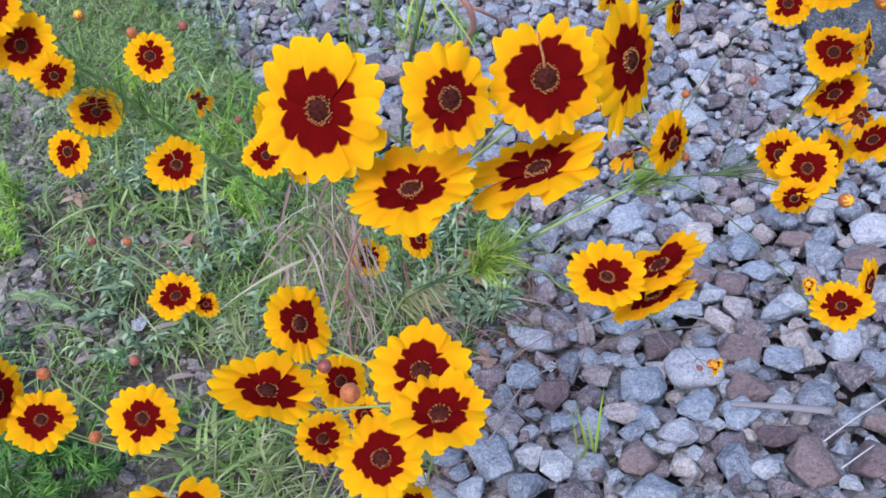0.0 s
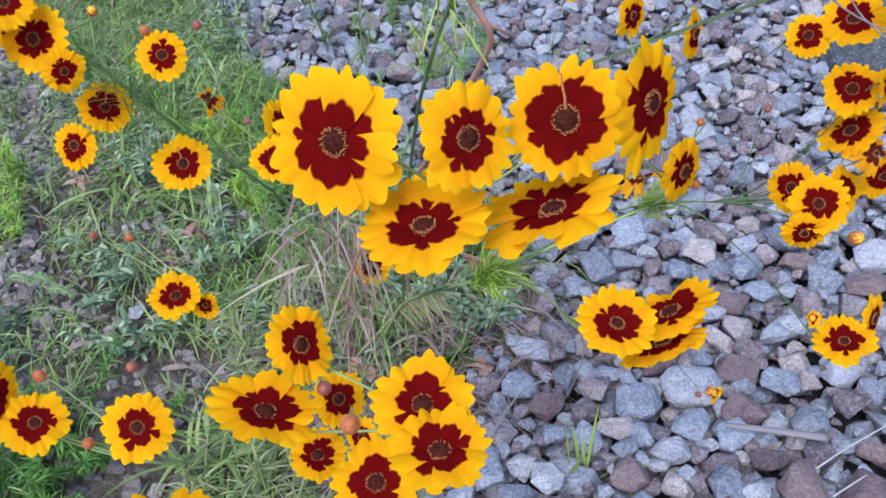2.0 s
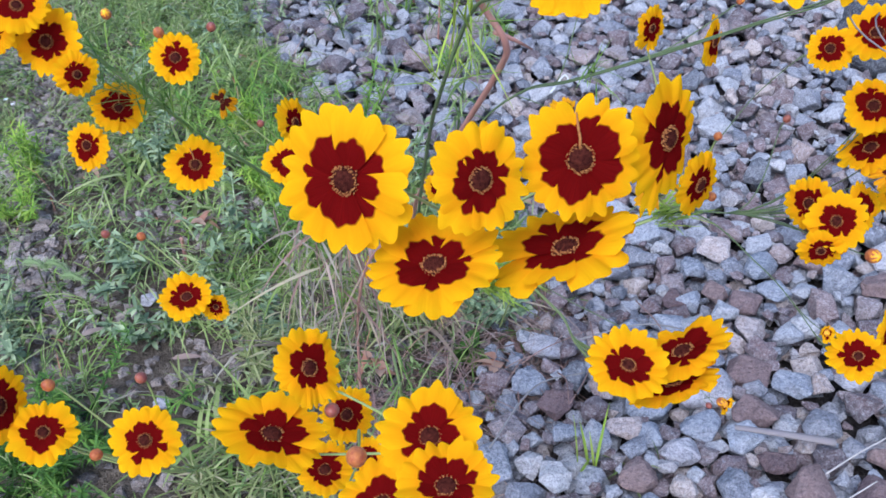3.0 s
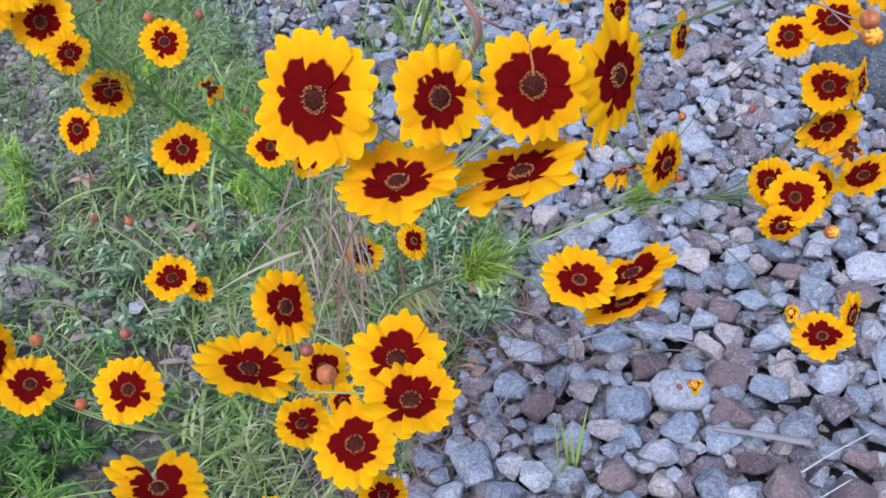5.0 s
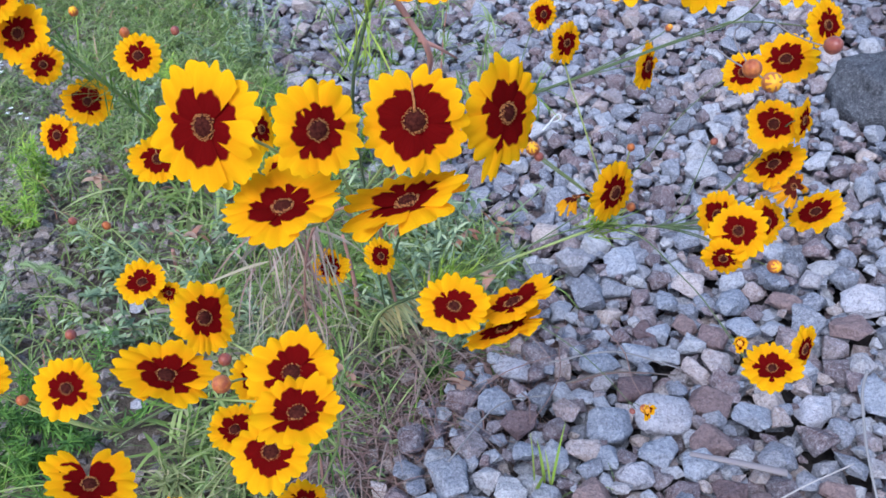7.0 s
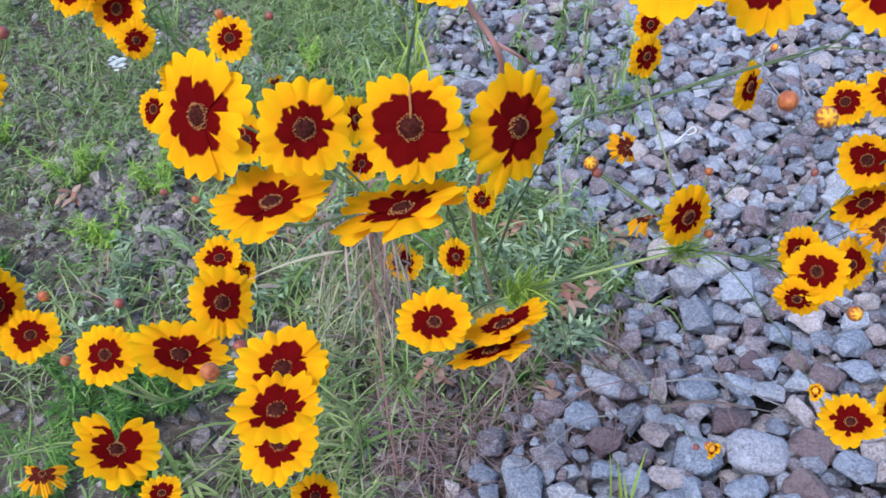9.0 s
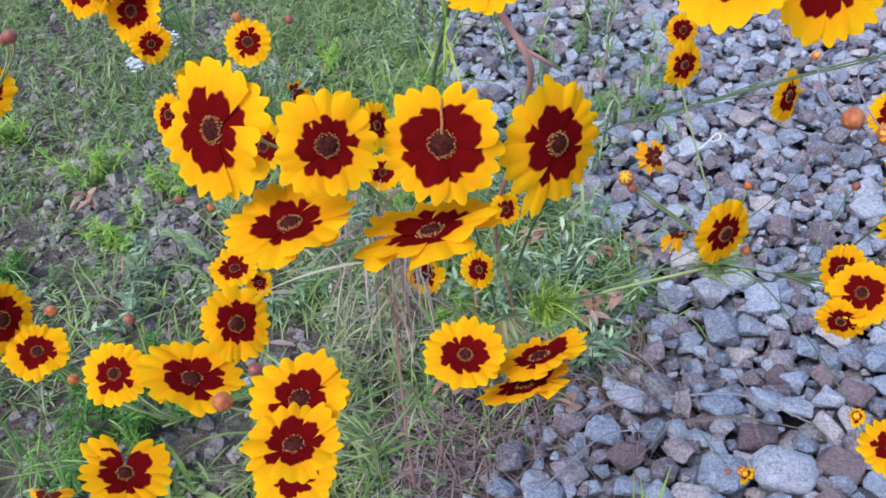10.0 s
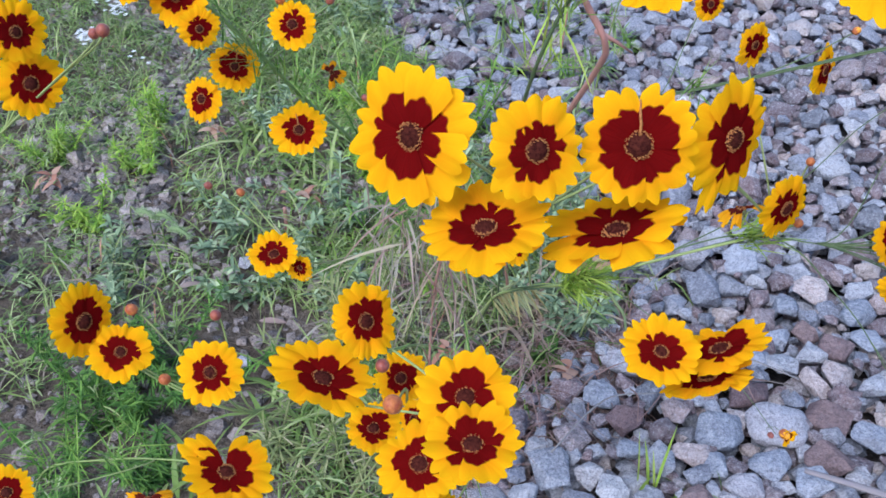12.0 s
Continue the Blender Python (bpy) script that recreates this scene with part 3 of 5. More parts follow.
def bud_mesh(name, mats, tip):
    """A round, slightly pointed bud with overlapping scales; tip: how much of it shows petals."""
    verts, faces, slots = [], [], []
    rings, around = 9, 16
    for i in range(rings + 1):
        a = math.pi * i / rings
        for k in range(around):
            w = 2 * math.pi * k / around
            q = math.sin(a) * (0.97 + 0.09 * abs(math.cos(4 * w + 0.5 * a)) * math.sin(a))
            verts.append((q * math.cos(w), q * math.sin(w), 1.0 - math.cos(a) + 0.13 * (1 - math.cos(a)) ** 2))
    for i in range(rings):
        for k in range(around):
            j = (k + 1) % around
            faces.append((i * around + k, i * around + j, (i + 1) * around + j, (i + 1) * around + k))
            slots.append(1 if i >= rings * (1 - tip) + (1.6, -0.4, 0.6, -1.2)[k % 4] * (tip > 0) and tip else 2 if i < 2 else 0)
    return mesh_of(name, verts, faces, mats, slots=slots)


BUDS = {"ripe": bud_mesh("bud", [BUD, BUD_YELLOW, BUD_BASE], 0.0), "opening": bud_mesh("bud", [BUD, BUD_YELLOW, BUD_BASE], 0.45), "swollen": bud_mesh("bud", [BUD, BUD_YELLOW, BUD_BASE], 0.3), "dark": bud_mesh("bud", [BUD_DARK, BUD_YELLOW, BUD_BASE], 0.0)}


ROLLED = mesh_of("rolled_petal", *tube([(0, 0.16, 0.06), (0.01, 0.35, 0.09), (-0.01, 0.55, 0.09), (0.0, 0.75, 0.06)], [0.03, 0.026, 0.024, 0.012], 6), [FLORET])


def bloom(plant, at, normal, r, k, old=False, slit=None, odd=(), deep=False):
    """A flower head of eight rays round a disc, at a place of the plant. odd: rays of their own shape (angle, length, width, lift)."""
    rr = random.Random(k * 77 + 5)
    turn = frame_along(normal).to_4x4()
    head = part("flower_head", DISCS[2 if old else rr.randrange(2)], plant, Matrix.Translation(at) @ turn @ Matrix.Scale(r, 4))
    slit, wide = slit if isinstance(slit, tuple) else (slit, 0.13)
    spin = rr.uniform(0, 0.78) if slit is None else slit
    cup = 10 * max(0.0, (Vector(normal).normalized().z - 0.7) / 0.3)   # heads that look up stand open like a shallow bowl
    for p in range(8):
        if old and rr.random() < 0.25:
            continue
        w = spin + (p + 0.5) * math.pi / 4 + rr.uniform(-0.08, 0.08)
        if slit is not None and p in (0, 7):
            w += wide if p == 0 else -wide
        lift = rr.uniform(-5, 4) + (1 if p % 2 else -1) + cup
        size = rr.uniform(0.92, 1.05)
        broad = rr.uniform(0.98, 1.13) * size
        for angle, long, thin, bend in odd:
            if abs((w - radians(angle) + math.pi) % (2 * math.pi) - math.pi) < math.pi / 8:
                size, broad, lift = long, thin, bend
        m = Matrix.Rotation(w - math.pi / 2, 4, "Z") @ Matrix.Translation((0, 0, 0.006 * (p % 2) + 0.003 * (p % 3))) @ Matrix.Rotation(radians(lift), 4, "X") @ Matrix.Rotation(radians(rr.uniform(-6, 6)), 4, "Y") @ Matrix.Diagonal((broad, size, 1, 1))
        part("petal", (OLD_PETALS if old else DEEP_PETALS if deep else PETALS)[rr.randrange(4 if old else 16)], head, m)
    if slit is not None and wide < 0.2:
        part("rolled_petal", ROLLED, head, Matrix.Rotation(slit - math.pi / 2, 4, "Z"), "thin rolled-up tan ray")
    part("calyx", CALYX_MESH, head)
    return head


def nearest(line, p, back=5):
    """The point of a line from which a stalk grows to p: a little below its nearest point."""
    i = min(range(len(line)), key=lambda n: (line[n] - p).length)
    i = max(2, i - back)
    return line[i], line[i] - line[i - 2]


def needles(centre, way, count, length, spread, r, thick=0.0012, droop=0.0):
    """Rows of thread-like leaves round a point, for blades()."""
    base = np.repeat([list(centre)], count, 0) + r.normal(0, 0.004, (count, 3))
    d = np.repeat([list(way)], count, 0) + r.normal(0, spread, (count, 3))
    return base, d, length * r.uniform(0.5, 1.1, count), np.full(count, thick), droop + r.uniform(-0.2, 0.6, count)


def coreopsis(label, trail, blooms=(), buds=(), old=(), stem=STEM, thick=0.0015, leaves=(), feather=True, seed=0, slits=None, leaf=FEATHER, leaf_size=0.05, leaf_count=24, taper=0.6, dead=(), leaf_spread=0.6, odd=None, deep=(), bud_stem=None, fringe=None):
    """One stalk with its branches: the trail runs from the ground up; blooms are (x, y, z, nx, ny, nz, radius), buds (x, y, z, radius, kind); either may name the point from which its stalk forks."""
    r = np.random.default_rng(seed + 900)
    base = Vector(trail[0])
    plant = new("coreopsis_plant")
    plant.location = base
    tagged(plant, label, "flower", group="coreopsis plants")
    line = glide([Vector(p) - base for p in trail], 10)
    radii = [thick * (1 - taper * i / (len(line) - 1)) for i in range(len(line))]
    part("stem", mesh_of("stem", *tube(line, radii), [stem]), plant)

    def stalk(tip, way, fork=None, mat=None):
        root, grow = nearest(line, tip, 2 + len(plant.children) * 5 % 5)
        root = fork or root
        far = (tip - root).length
        a = root + grow.normalized() * far * 0.35
        b = tip - way.normalized() * min(far * 0.35, 0.012)
        pts = [(1 - t) ** 3 * root + 3 * (1 - t) ** 2 * t * a + 3 * (1 - t) * t * t * b + t ** 3 * tip for t in (k / 9 for k in range(10))]
        part("stalk", mesh_of("stalk", *tube(pts, [min(thick, 0.0016) * (0.45 - 0.12 * k / 9) for k in range(10)], 5), [mat or (STEM if stem is STEM_RED else stem)]), plant)

    for k, (x, y, z, nx, ny, nz, size, *fork) in enumerate(blooms):
        n, p = Vector((nx, ny, nz)).normalized(), Vector((x, y, z)) - base
        stalk(p - n * 0.25 * size, n, Vector(fork[0]) - base if fork else None)
        bloom(plant, p, n, size, seed * 20 + k, slit=(slits or {}).get(k), odd=(odd or {}).get(k, ()), deep=k in deep)
    for k, (x, y, z, nx, ny, nz, size) in enumerate(old):
        n, p = Vector((nx, ny, nz)).normalized(), Vector((x, y, z)) - base
        stalk(p - n * 0.25 * size, n)
        bloom(plant, p, n, size, seed * 20 + 10 + k, True)["label"] = "withered flower head with curled orange rays"
    for x, y, z, size, kind, *fork in buds:
        size *= 0.82
        p = Vector((x, y, z)) - base
        fork = Vector(fork[0]) - base if fork else None
        root = fork or nearest(line, p)[0]
        way = ((p - root).normalized() * 0.6 + Vector((0, -0.6, 0.55))).normalized()
        stalk(p - way * size, way, fork, bud_stem)
        body = part("bud", BUDS[kind], plant, Matrix.Translation(p - way * size) @ frame_along(way).to_4x4() @ Matrix.Scale(size, 4), "opening bud with yellow tip" if kind in ("opening", "swollen") else "")
        if kind == "opening":
            for w in range(6):
                part("petal", PETALS[w], body, Matrix.Rotation(w * 1.047, 4, "Z") @ Matrix.Translation((0, 0.1, 1.35)) @ Matrix.Rotation(radians(26 + 11 * (w % 3)), 4, "X") @ Matrix.Scale(2.0 + 0.35 * (w % 2), 4))
    for x, y, z, count, mat in dead:
        b = np.array([[x, y, z]] * count) - np.array(base) + r.normal(0, 1, (count, 3)) * np.array([0.017, 0.012, 0.03])
        w = r.normal(0, 1, (count, 3)) * np.array([0.38, 0.3, 0.3]) + np.array([0, -0.1, -0.3])
        part("dead_foliage", blades("dead_foliage", b, w, r.uniform(0.02, 0.085, count), r.uniform(0.0008, 0.0026, count), r.uniform(0.3, 3.2, count), [mat], segs=7, twist=r.uniform(-1.5, 1.5, count)), plant, None, "hanging dried leaves")["kind"] = "stuff"
    if fringe:
        first, last, count = fringe
        span = [line[int(len(line) * (first + (last - first) * k / (count - 1)))] for k in range(count)]
        w = np.array([0.62, 0.05, -0.75]) + r.normal(0, 0.16, (count, 3))
        part("dry_leaf_fringe", blades("dry_leaf_fringe", np.array([list(p) for p in span]), w, r.uniform(0.026, 0.044, count), r.uniform(0.0024, 0.0038, count), r.uniform(-0.2, 0.5, count), [STRAW_LEAF], segs=5), plant, None, "row of hanging straw-yellow dry leaflets")["kind"] = "stuff"
    if feather:
        for at in leaves or (0.35, 0.6, 0.8):
            i = int(at * (len(line) - 1))
            way = (line[min(i + 1, len(line) - 1)] - line[i - 1]).normalized()
            rows = needles(line[i], way + Vector((0, 0, 0.2)), leaf_count, leaf_size, leaf_spread, r, 0.0013 if leaf_count < 30 else 0.0019) if blooms else needles(line[i], way, 11, 0.055, 1.1, r, 0.0046, 1.2)
            part("feathery_leaf", blades("feathery_leaf", *rows, [leaf], segs=3), plant)
    return plant


coreopsis("tall coreopsis stalk with broad yellow flowers, dark red centres", [(-0.05, 0.80, 0), (-0.02, 0.71, 0.2), (0.003, 0.648, 0.391), (0.04, 0.56, 0.52), (0.10, 0.43, 0.63)], [
    (0.063, 0.365, 0.698, -0.2, -0.9, 0.36, 0.0202), (0.101, 0.363, 0.699, 0.54, -0.75, 0.39, 0.0155), (0.13, 0.382, 0.693, 0.2, -0.87, 0.46, 0.0185),
    (0.16, 0.409, 0.683, 0.76, -0.62, 0.16, 0.0195), (0.087, 0.36, 0.67, -0.09, -0.06, 0.99, 0.0202), (0.127, 0.378, 0.662, -0.27, 0.06, 0.96, 0.0223)],
    feather=False, stem=STEM_RED, thick=0.0015, seed=1, slits={2: math.pi / 2}, deep=(2,), odd={3: [(-100, 1.3, 0.62, -4), (90, 1.12, 1.0, 0)], 5: [(-70, 1.12, 1.0, 2)], 0: [(10, 0.98, 0.8, 8)]},
    dead=[(-0.014, 0.665, 0.44, 70, DRY), (-0.002, 0.66, 0.435, 70, DRY_PINK), (0.004, 0.655, 0.41, 45, DRY_BROWN), (0.006, 0.66, 0.39, 8, RUST), (0.014, 0.66, 0.43, 24, GRASS), (-0.03, 0.67, 0.41, 30, GRASS)])
coreopsis("dark green coreopsis stalk with two high yellow flowers", [(-0.01, 1.05, 0), (0.03, 0.80, 0.33), (0.064, 0.60, 0.555), (0.079, 0.528, 0.634), (0.095, 0.503, 0.684), (0.108, 0.47, 0.705)], [
    (0.1298, 0.4387, 0.7252, -0.16, -0.47, 0.87, 0.0166), (0.1068, 0.4565, 0.7316, 0.03, -0.11, 0.99, 0.0154)], stem=STEM_DARK, thick=0.0012, leaves=(0.62, 0.78), leaf=LIME, leaf_size=0.04, taper=0.35, seed=18)
coreopsis("coreopsis stalk with three upturned yellow and red flowers", [(0.10, 1.04, 0), (0.12, 0.80, 0.28), (0.135, 0.54, 0.49), (0.137, 0.43, 0.57)], [
    (0.1452, 0.352, 0.637, 0.09, -0.22, 0.97, 0.0123), (0.1625, 0.3611, 0.6198, -0.39, 0.29, 0.88, 0.0146), (0.1655, 0.3683, 0.6267, -0.44, 0.22, 0.87, 0.0160)],
    feather=False, thick=0.0013, seed=2)
coreopsis("coreopsis stalk with a dense cluster of yellow and red flowers", [(-0.02, 1.0, 0), (0.0, 0.80, 0.20), (0.035, 0.60, 0.355), (0.052, 0.48, 0.425), (0.074, 0.435, 0.47), (0.086, 0.405, 0.53)], [
    (0.031, 0.404, 0.582, 0.72, -0.41, 0.57, 0.0153), (0.017, 0.385, 0.564, 0.28, 0.11, 0.95, 0.0205), (0.082, 0.358, 0.596, 0.08, -0.33, 0.94, 0.0172),
    (0.0885, 0.338, 0.595, -0.05, -0.12, 0.98, 0.0168), (0.056, 0.389, 0.516, 0.08, -0.46, 0.89, 0.0182), (0.02, 0.437, 0.477, 0.13, -0.19, 0.97, 0.0145),
    (0.032, 0.448, 0.505, 0.5, -0.6, 0.62, 0.0135), (0.049, 0.408, 0.523, -0.49, -0.61, 0.62, 0.0084),
    (0.064, 0.4, 0.468, 0.07, 0, 1, 0.0124), (0.03, 0.335, 0.535, 0.12, 0.02, 0.99, 0.0086, (0.035, 0.60, 0.355))],
    [(0.0585, 0.346, 0.600, 0.0042, "ripe", (0.041, 0.426, 0.513)), (0.038, 0.401, 0.561, 0.0036, "dark", (0.026, 0.43, 0.545))], leaves=(0.4, 0.6), seed=3)
coreopsis("low coreopsis stalk with scattered yellow flowers and buds", [(-0.05, 0.98, 0), (-0.05, 0.78, 0.2), (-0.05, 0.56, 0.38), (-0.06, 0.45, 0.45)], [
    (-0.056, 0.422, 0.516, 0.23, -0.62, 0.75, 0.0154), (-0.109, 0.431, 0.51, 0.37, -0.36, 0.85, 0.0154), (-0.125, 0.431, 0.528, 0.93, -0.29, 0.23, 0.0189)],
    [(-0.109, 0.449, 0.523, 0.0036, "ripe"), (-0.066, 0.455, 0.522, 0.0034, "dark"), (-0.08, 0.42, 0.508, 0.0034, "ripe")], leaves=(0.5, 0.7), seed=4)
coreopsis("coreopsis stalk leaning low with one notched yellow flower", [(-0.42, 0.62, 0), (-0.32, 0.56, 0.2), (-0.16, 0.46, 0.38), (-0.06, 0.42, 0.45)], [
    (-0.042, 0.394, 0.478, 0.29, -0.02, 0.96, 0.0213), (-0.145, 0.366, 0.47, 0.4, -0.19, 0.9, 0.0133)], old=[
    (-0.0755, 0.376, 0.4705, 0.21, -0.31, 0.93, 0.0109)], thick=0.001, leaves=(0.4, 0.55, 0.7), seed=5, slits={0: (0.5, 0.42)}, odd={0: [(70, 1.2, 1.0, 4)]})
coreopsis("long arching coreopsis stalk with yellow flowers and buds", [(-0.065, 1.16, 0), (-0.059, 0.98, 0.193), (-0.075, 0.86, 0.328), (-0.087, 0.77, 0.428), (-0.107, 0.722, 0.49), (-0.123, 0.675, 0.554), (-0.147, 0.66, 0.592), (-0.165, 0.65, 0.605)], [
    (-0.149, 0.626, 0.614, 0, -0.87, 0.5, 0.0194), (-0.131, 0.613, 0.6, 0.6, -0.78, 0.16, 0.0122), (-0.09, 0.658, 0.586, 0.32, -0.65, 0.7, 0.0152),
    (-0.14, 0.671, 0.5445, 0.26, -0.65, 0.72, 0.0167), (-0.164, 0.662, 0.522, -0.22, -0.87, 0.45, 0.0155), (-0.1, 0.674, 0.498, 0.29, -0.56, 0.78, 0.0194),
    (-0.171, 0.643, 0.619, 0.16, -0.75, 0.64, 0.0158), (-0.172, 0.612, 0.629, 0.12, -0.92, 0.38, 0.0142), (-0.154, 0.616, 0.64, 0.39, -0.49, 0.78, 0.0162)],
    [(-0.1, 0.667, 0.598, 0.004, "ripe"), (-0.101, 0.674, 0.566, 0.0036, "ripe"), (-0.116, 0.638, 0.624, 0.0036, "swollen"), (-0.075, 0.69, 0.59, 0.0036, "dark")],
    thick=0.0017, taper=0.4, stem=STEM_MID, leaves=(0.35, 0.6, 0.67, 0.70, 0.73, 0.8), leaf_size=0.042, seed=6, slits={3: 1.3, 5: math.pi / 2})
coreopsis("slim coreopsis stalk with yellow flowers partly hidden", [(-0.01, 1.12, 0), (-0.02, 0.98, 0.25), (-0.02, 0.8, 0.4), (-0.02, 0.72, 0.45)], [
    (-0.036, 0.667, 0.504, 0.22, -0.76, 0.61, 0.0149), (-0.0175, 0.695, 0.477, -0.23, -0.72, 0.65, 0.0146), (-0.055, 0.78, 0.466, 0.89, -0.32, 0.33, 0.0189)],
    old=[(-0.08, 0.696, 0.534, 0.1, -0.6, 0.6, 0.0099)], buds=[(-0.055, 0.69, 0.52, 0.003, "dark")], leaves=(0.5,), seed=7)
coreopsis("short coreopsis stalk with a large and a small flower", [(-0.12, 1.05, 0), (-0.12, 0.9, 0.2), (-0.11, 0.72, 0.34), (-0.105, 0.67, 0.38)], [
    (-0.108, 0.622, 0.425, 0.08, -0.31, 0.95, 0.0176), (-0.09, 0.622, 0.416, 0.61, -0.28, 0.74, 0.0101)],
    [(-0.17, 0.66, 0.45, 0.0036, "dark"), (-0.15, 0.67, 0.44, 0.0038, "ripe")], leaves=(0.6,), seed=8)
coreopsis("small coreopsis stalk with three small yellow flowers", [(0.03, 1.1, 0), (0.035, 0.95, 0.2), (0.035, 0.78, 0.34), (0.04, 0.73, 0.37)], [
    (0.02, 0.669, 0.41, 0.15, -0.59, 0.79, 0.0141), (0.056, 0.686, 0.41, 0.69, -0.41, 0.6, 0.0147), (0.055, 0.772, 0.408, 0.6, -0.62, 0.5, 0.0139)],
    leaves=(0.5, 0.75), seed=9)
coreopsis("arching coreopsis stalk over the gravel, half-withered flowers", [(-0.035, 1.03, 0), (-0.012, 0.95, 0.10), (0.014, 0.888, 0.185), (0.056, 0.80, 0.275), (0.098, 0.712, 0.361), (0.16, 0.70, 0.404), (0.218, 0.689, 0.442), (0.226, 0.655, 0.475)], [
    (0.222, 0.612, 0.522, 0.72, -0.69, 0.04, 0.02), (0.187, 0.625, 0.616, 0.7, -0.71, 0.06, 0.012)],
    [(0.236, 0.636, 0.496, 0.0036, "ripe"), (0.170, 0.549, 0.588, 0.0046, "swollen"), (0.1735, 0.549, 0.583, 0.0032, "dark"), (0.23, 0.62, 0.55, 0.003, "ripe")],
    old=[(0.199, 0.62, 0.512, -0.32, 0.15, 0.93, 0.0136)], thick=0.0018, stem=STEM, fringe=(0.24, 0.44, 36), leaves=(0.56, 0.575, 0.59, 0.605, 0.85), leaf=LIME, leaf_size=0.042, leaf_count=60, taper=0.5, leaf_spread=0.33, seed=10)
coreopsis("thin coreopsis stalk crossing the gravel with narrow flowers", [(-0.03, 1.11, 0), (0.02, 1.03, 0.20), (0.08, 0.93, 0.365), (0.122, 0.86, 0.445), (0.156, 0.77, 0.505), (0.195, 0.71, 0.552), (0.247, 0.65, 0.605), (0.278, 0.62, 0.633)], [
    (0.25, 0.748, 0.545, 0.88, -0.46, 0.11, 0.0177), (0.174, 0.822, 0.553, 0.59, -0.78, 0.22, 0.0129), (0.337, 0.641, 0.623, 0.56, -0.68, 0.46, 0.0149)],
    [(0.26, 0.735, 0.58, 0.003, "swollen")],
    old=[(0.163, 0.858, 0.424, 0.52, -0.71, 0.47, 0.0151)], stem=STEM_DARK, thick=0.0011, leaves=(0.62,), leaf_size=0.035, seed=11)
coreopsis("coreopsis stalk with a packed bunch of yellow and red flowers", [(-0.031, 1.034, 0), (0.017, 0.891, 0.184), (0.10, 0.714, 0.359), (0.162, 0.702, 0.403), (0.22, 0.691, 0.441), (0.265, 0.66, 0.465)], [
    (0.296, 0.589, 0.512, -0.1, -0.77, 0.63, 0.0171), (0.288, 0.613, 0.507, -0.7, -0.6, 0.38, 0.016), (0.288, 0.58, 0.498, -0.11, -0.99, -0.04, 0.0134),
    (0.316, 0.605, 0.509, 0.51, -0.72, 0.47, 0.0146), (0.359, 0.648, 0.489, -0.48, -0.05, 0.87, 0.019), (0.312, 0.618, 0.57, -0.3, -0.73, 0.62, 0.0156),
    (0.326, 0.609, 0.578, 0.82, -0.55, 0.17, 0.0133), (0.317, 0.618, 0.542, -0.55, -0.08, 0.83, 0.0187)],
    [(0.321, 0.587, 0.488, 0.0052, "swollen"), (0.30, 0.72, 0.50, 0.0032, "dark")], old=[(0.326, 0.6, 0.538, 0.2, -0.6, 0.6, 0.0117)], feather=False, thick=0.0011, stem=STEM_DARK, seed=12)
coreopsis("coreopsis stalk with two open yellow flowers", [(-0.034, 1.032, 0), (0.015, 0.889, 0.186), (0.099, 0.713, 0.362), (0.159, 0.702, 0.405), (0.235, 0.70, 0.475), (0.27, 0.70, 0.53), (0.296, 0.70, 0.56)], [
    (0.302, 0.675, 0.576, -0.27, -0.71, 0.65, 0.0136), (0.326, 0.672, 0.587, -0.4, -0.37, 0.84, 0.0187)], stem=STEM_DARK, thick=0.0007, feather=False, seed=13)
coreopsis("thin bent coreopsis stalk with two low flowers", [(-0.037, 1.034, 0), (0.016, 0.89, 0.183), (0.1, 0.714, 0.36), (0.22, 0.691, 0.444), (0.285, 0.665, 0.415), (0.335, 0.635, 0.36)], [
    (0.342, 0.608, 0.384, -0.19, -0.23, 0.96, 0.0193), (0.368, 0.63, 0.385, 0.75, -0.65, 0.14, 0.0186)],
    [(0.315, 0.607, 0.408, 0.0035, "opening")], thick=0.0009, feather=False, stem=STEM_DARK, seed=14)
coreopsis("hair-thin coreopsis stalk with one small yellow bud", [(0.105, 1.045, 0), (0.128, 0.81, 0.27), (0.16, 0.64, 0.40), (0.21, 0.595, 0.40), (0.252, 0.60, 0.345)], (),
    [(0.259, 0.61, 0.337, 0.0042, "opening"), (0.25, 0.608, 0.336, 0.0025, "dark")], thick=0.0006, feather=False, stem=STEM_DARK, seed=15)
coreopsis("tallest coreopsis stalk with large yellow flowers", [(-0.032, 1.11, 0), (0.018, 1.029, 0.199), (0.079, 0.929, 0.364), (0.121, 0.859, 0.444), (0.155, 0.769, 0.504), (0.194, 0.709, 0.551), (0.246, 0.649, 0.604), (0.277, 0.619, 0.632), (0.288, 0.60, 0.655), (0.278, 0.565, 0.682), (0.25, 0.53, 0.688)], [
    (0.2049, 0.4651, 0.7233, -0.1, -0.65, 0.75, 0.0216), (0.2382, 0.4983, 0.7101, 0.3, -0.84, 0.45, 0.0217), (0.2915, 0.5551, 0.6898, 0.1, -0.8, 0.6, 0.021)],
    [(0.266, 0.464, 0.671, 0.005, "swollen", (0.262, 0.52, 0.672)), (0.248, 0.425, 0.695, 0.0042, "ripe", (0.25, 0.515, 0.68)), (0.298, 0.50, 0.672, 0.0048, "dark", (0.285, 0.55, 0.665))], stem=STEM_DARK, thick=0.0009, feather=False, bud_stem=STICK, seed=16)
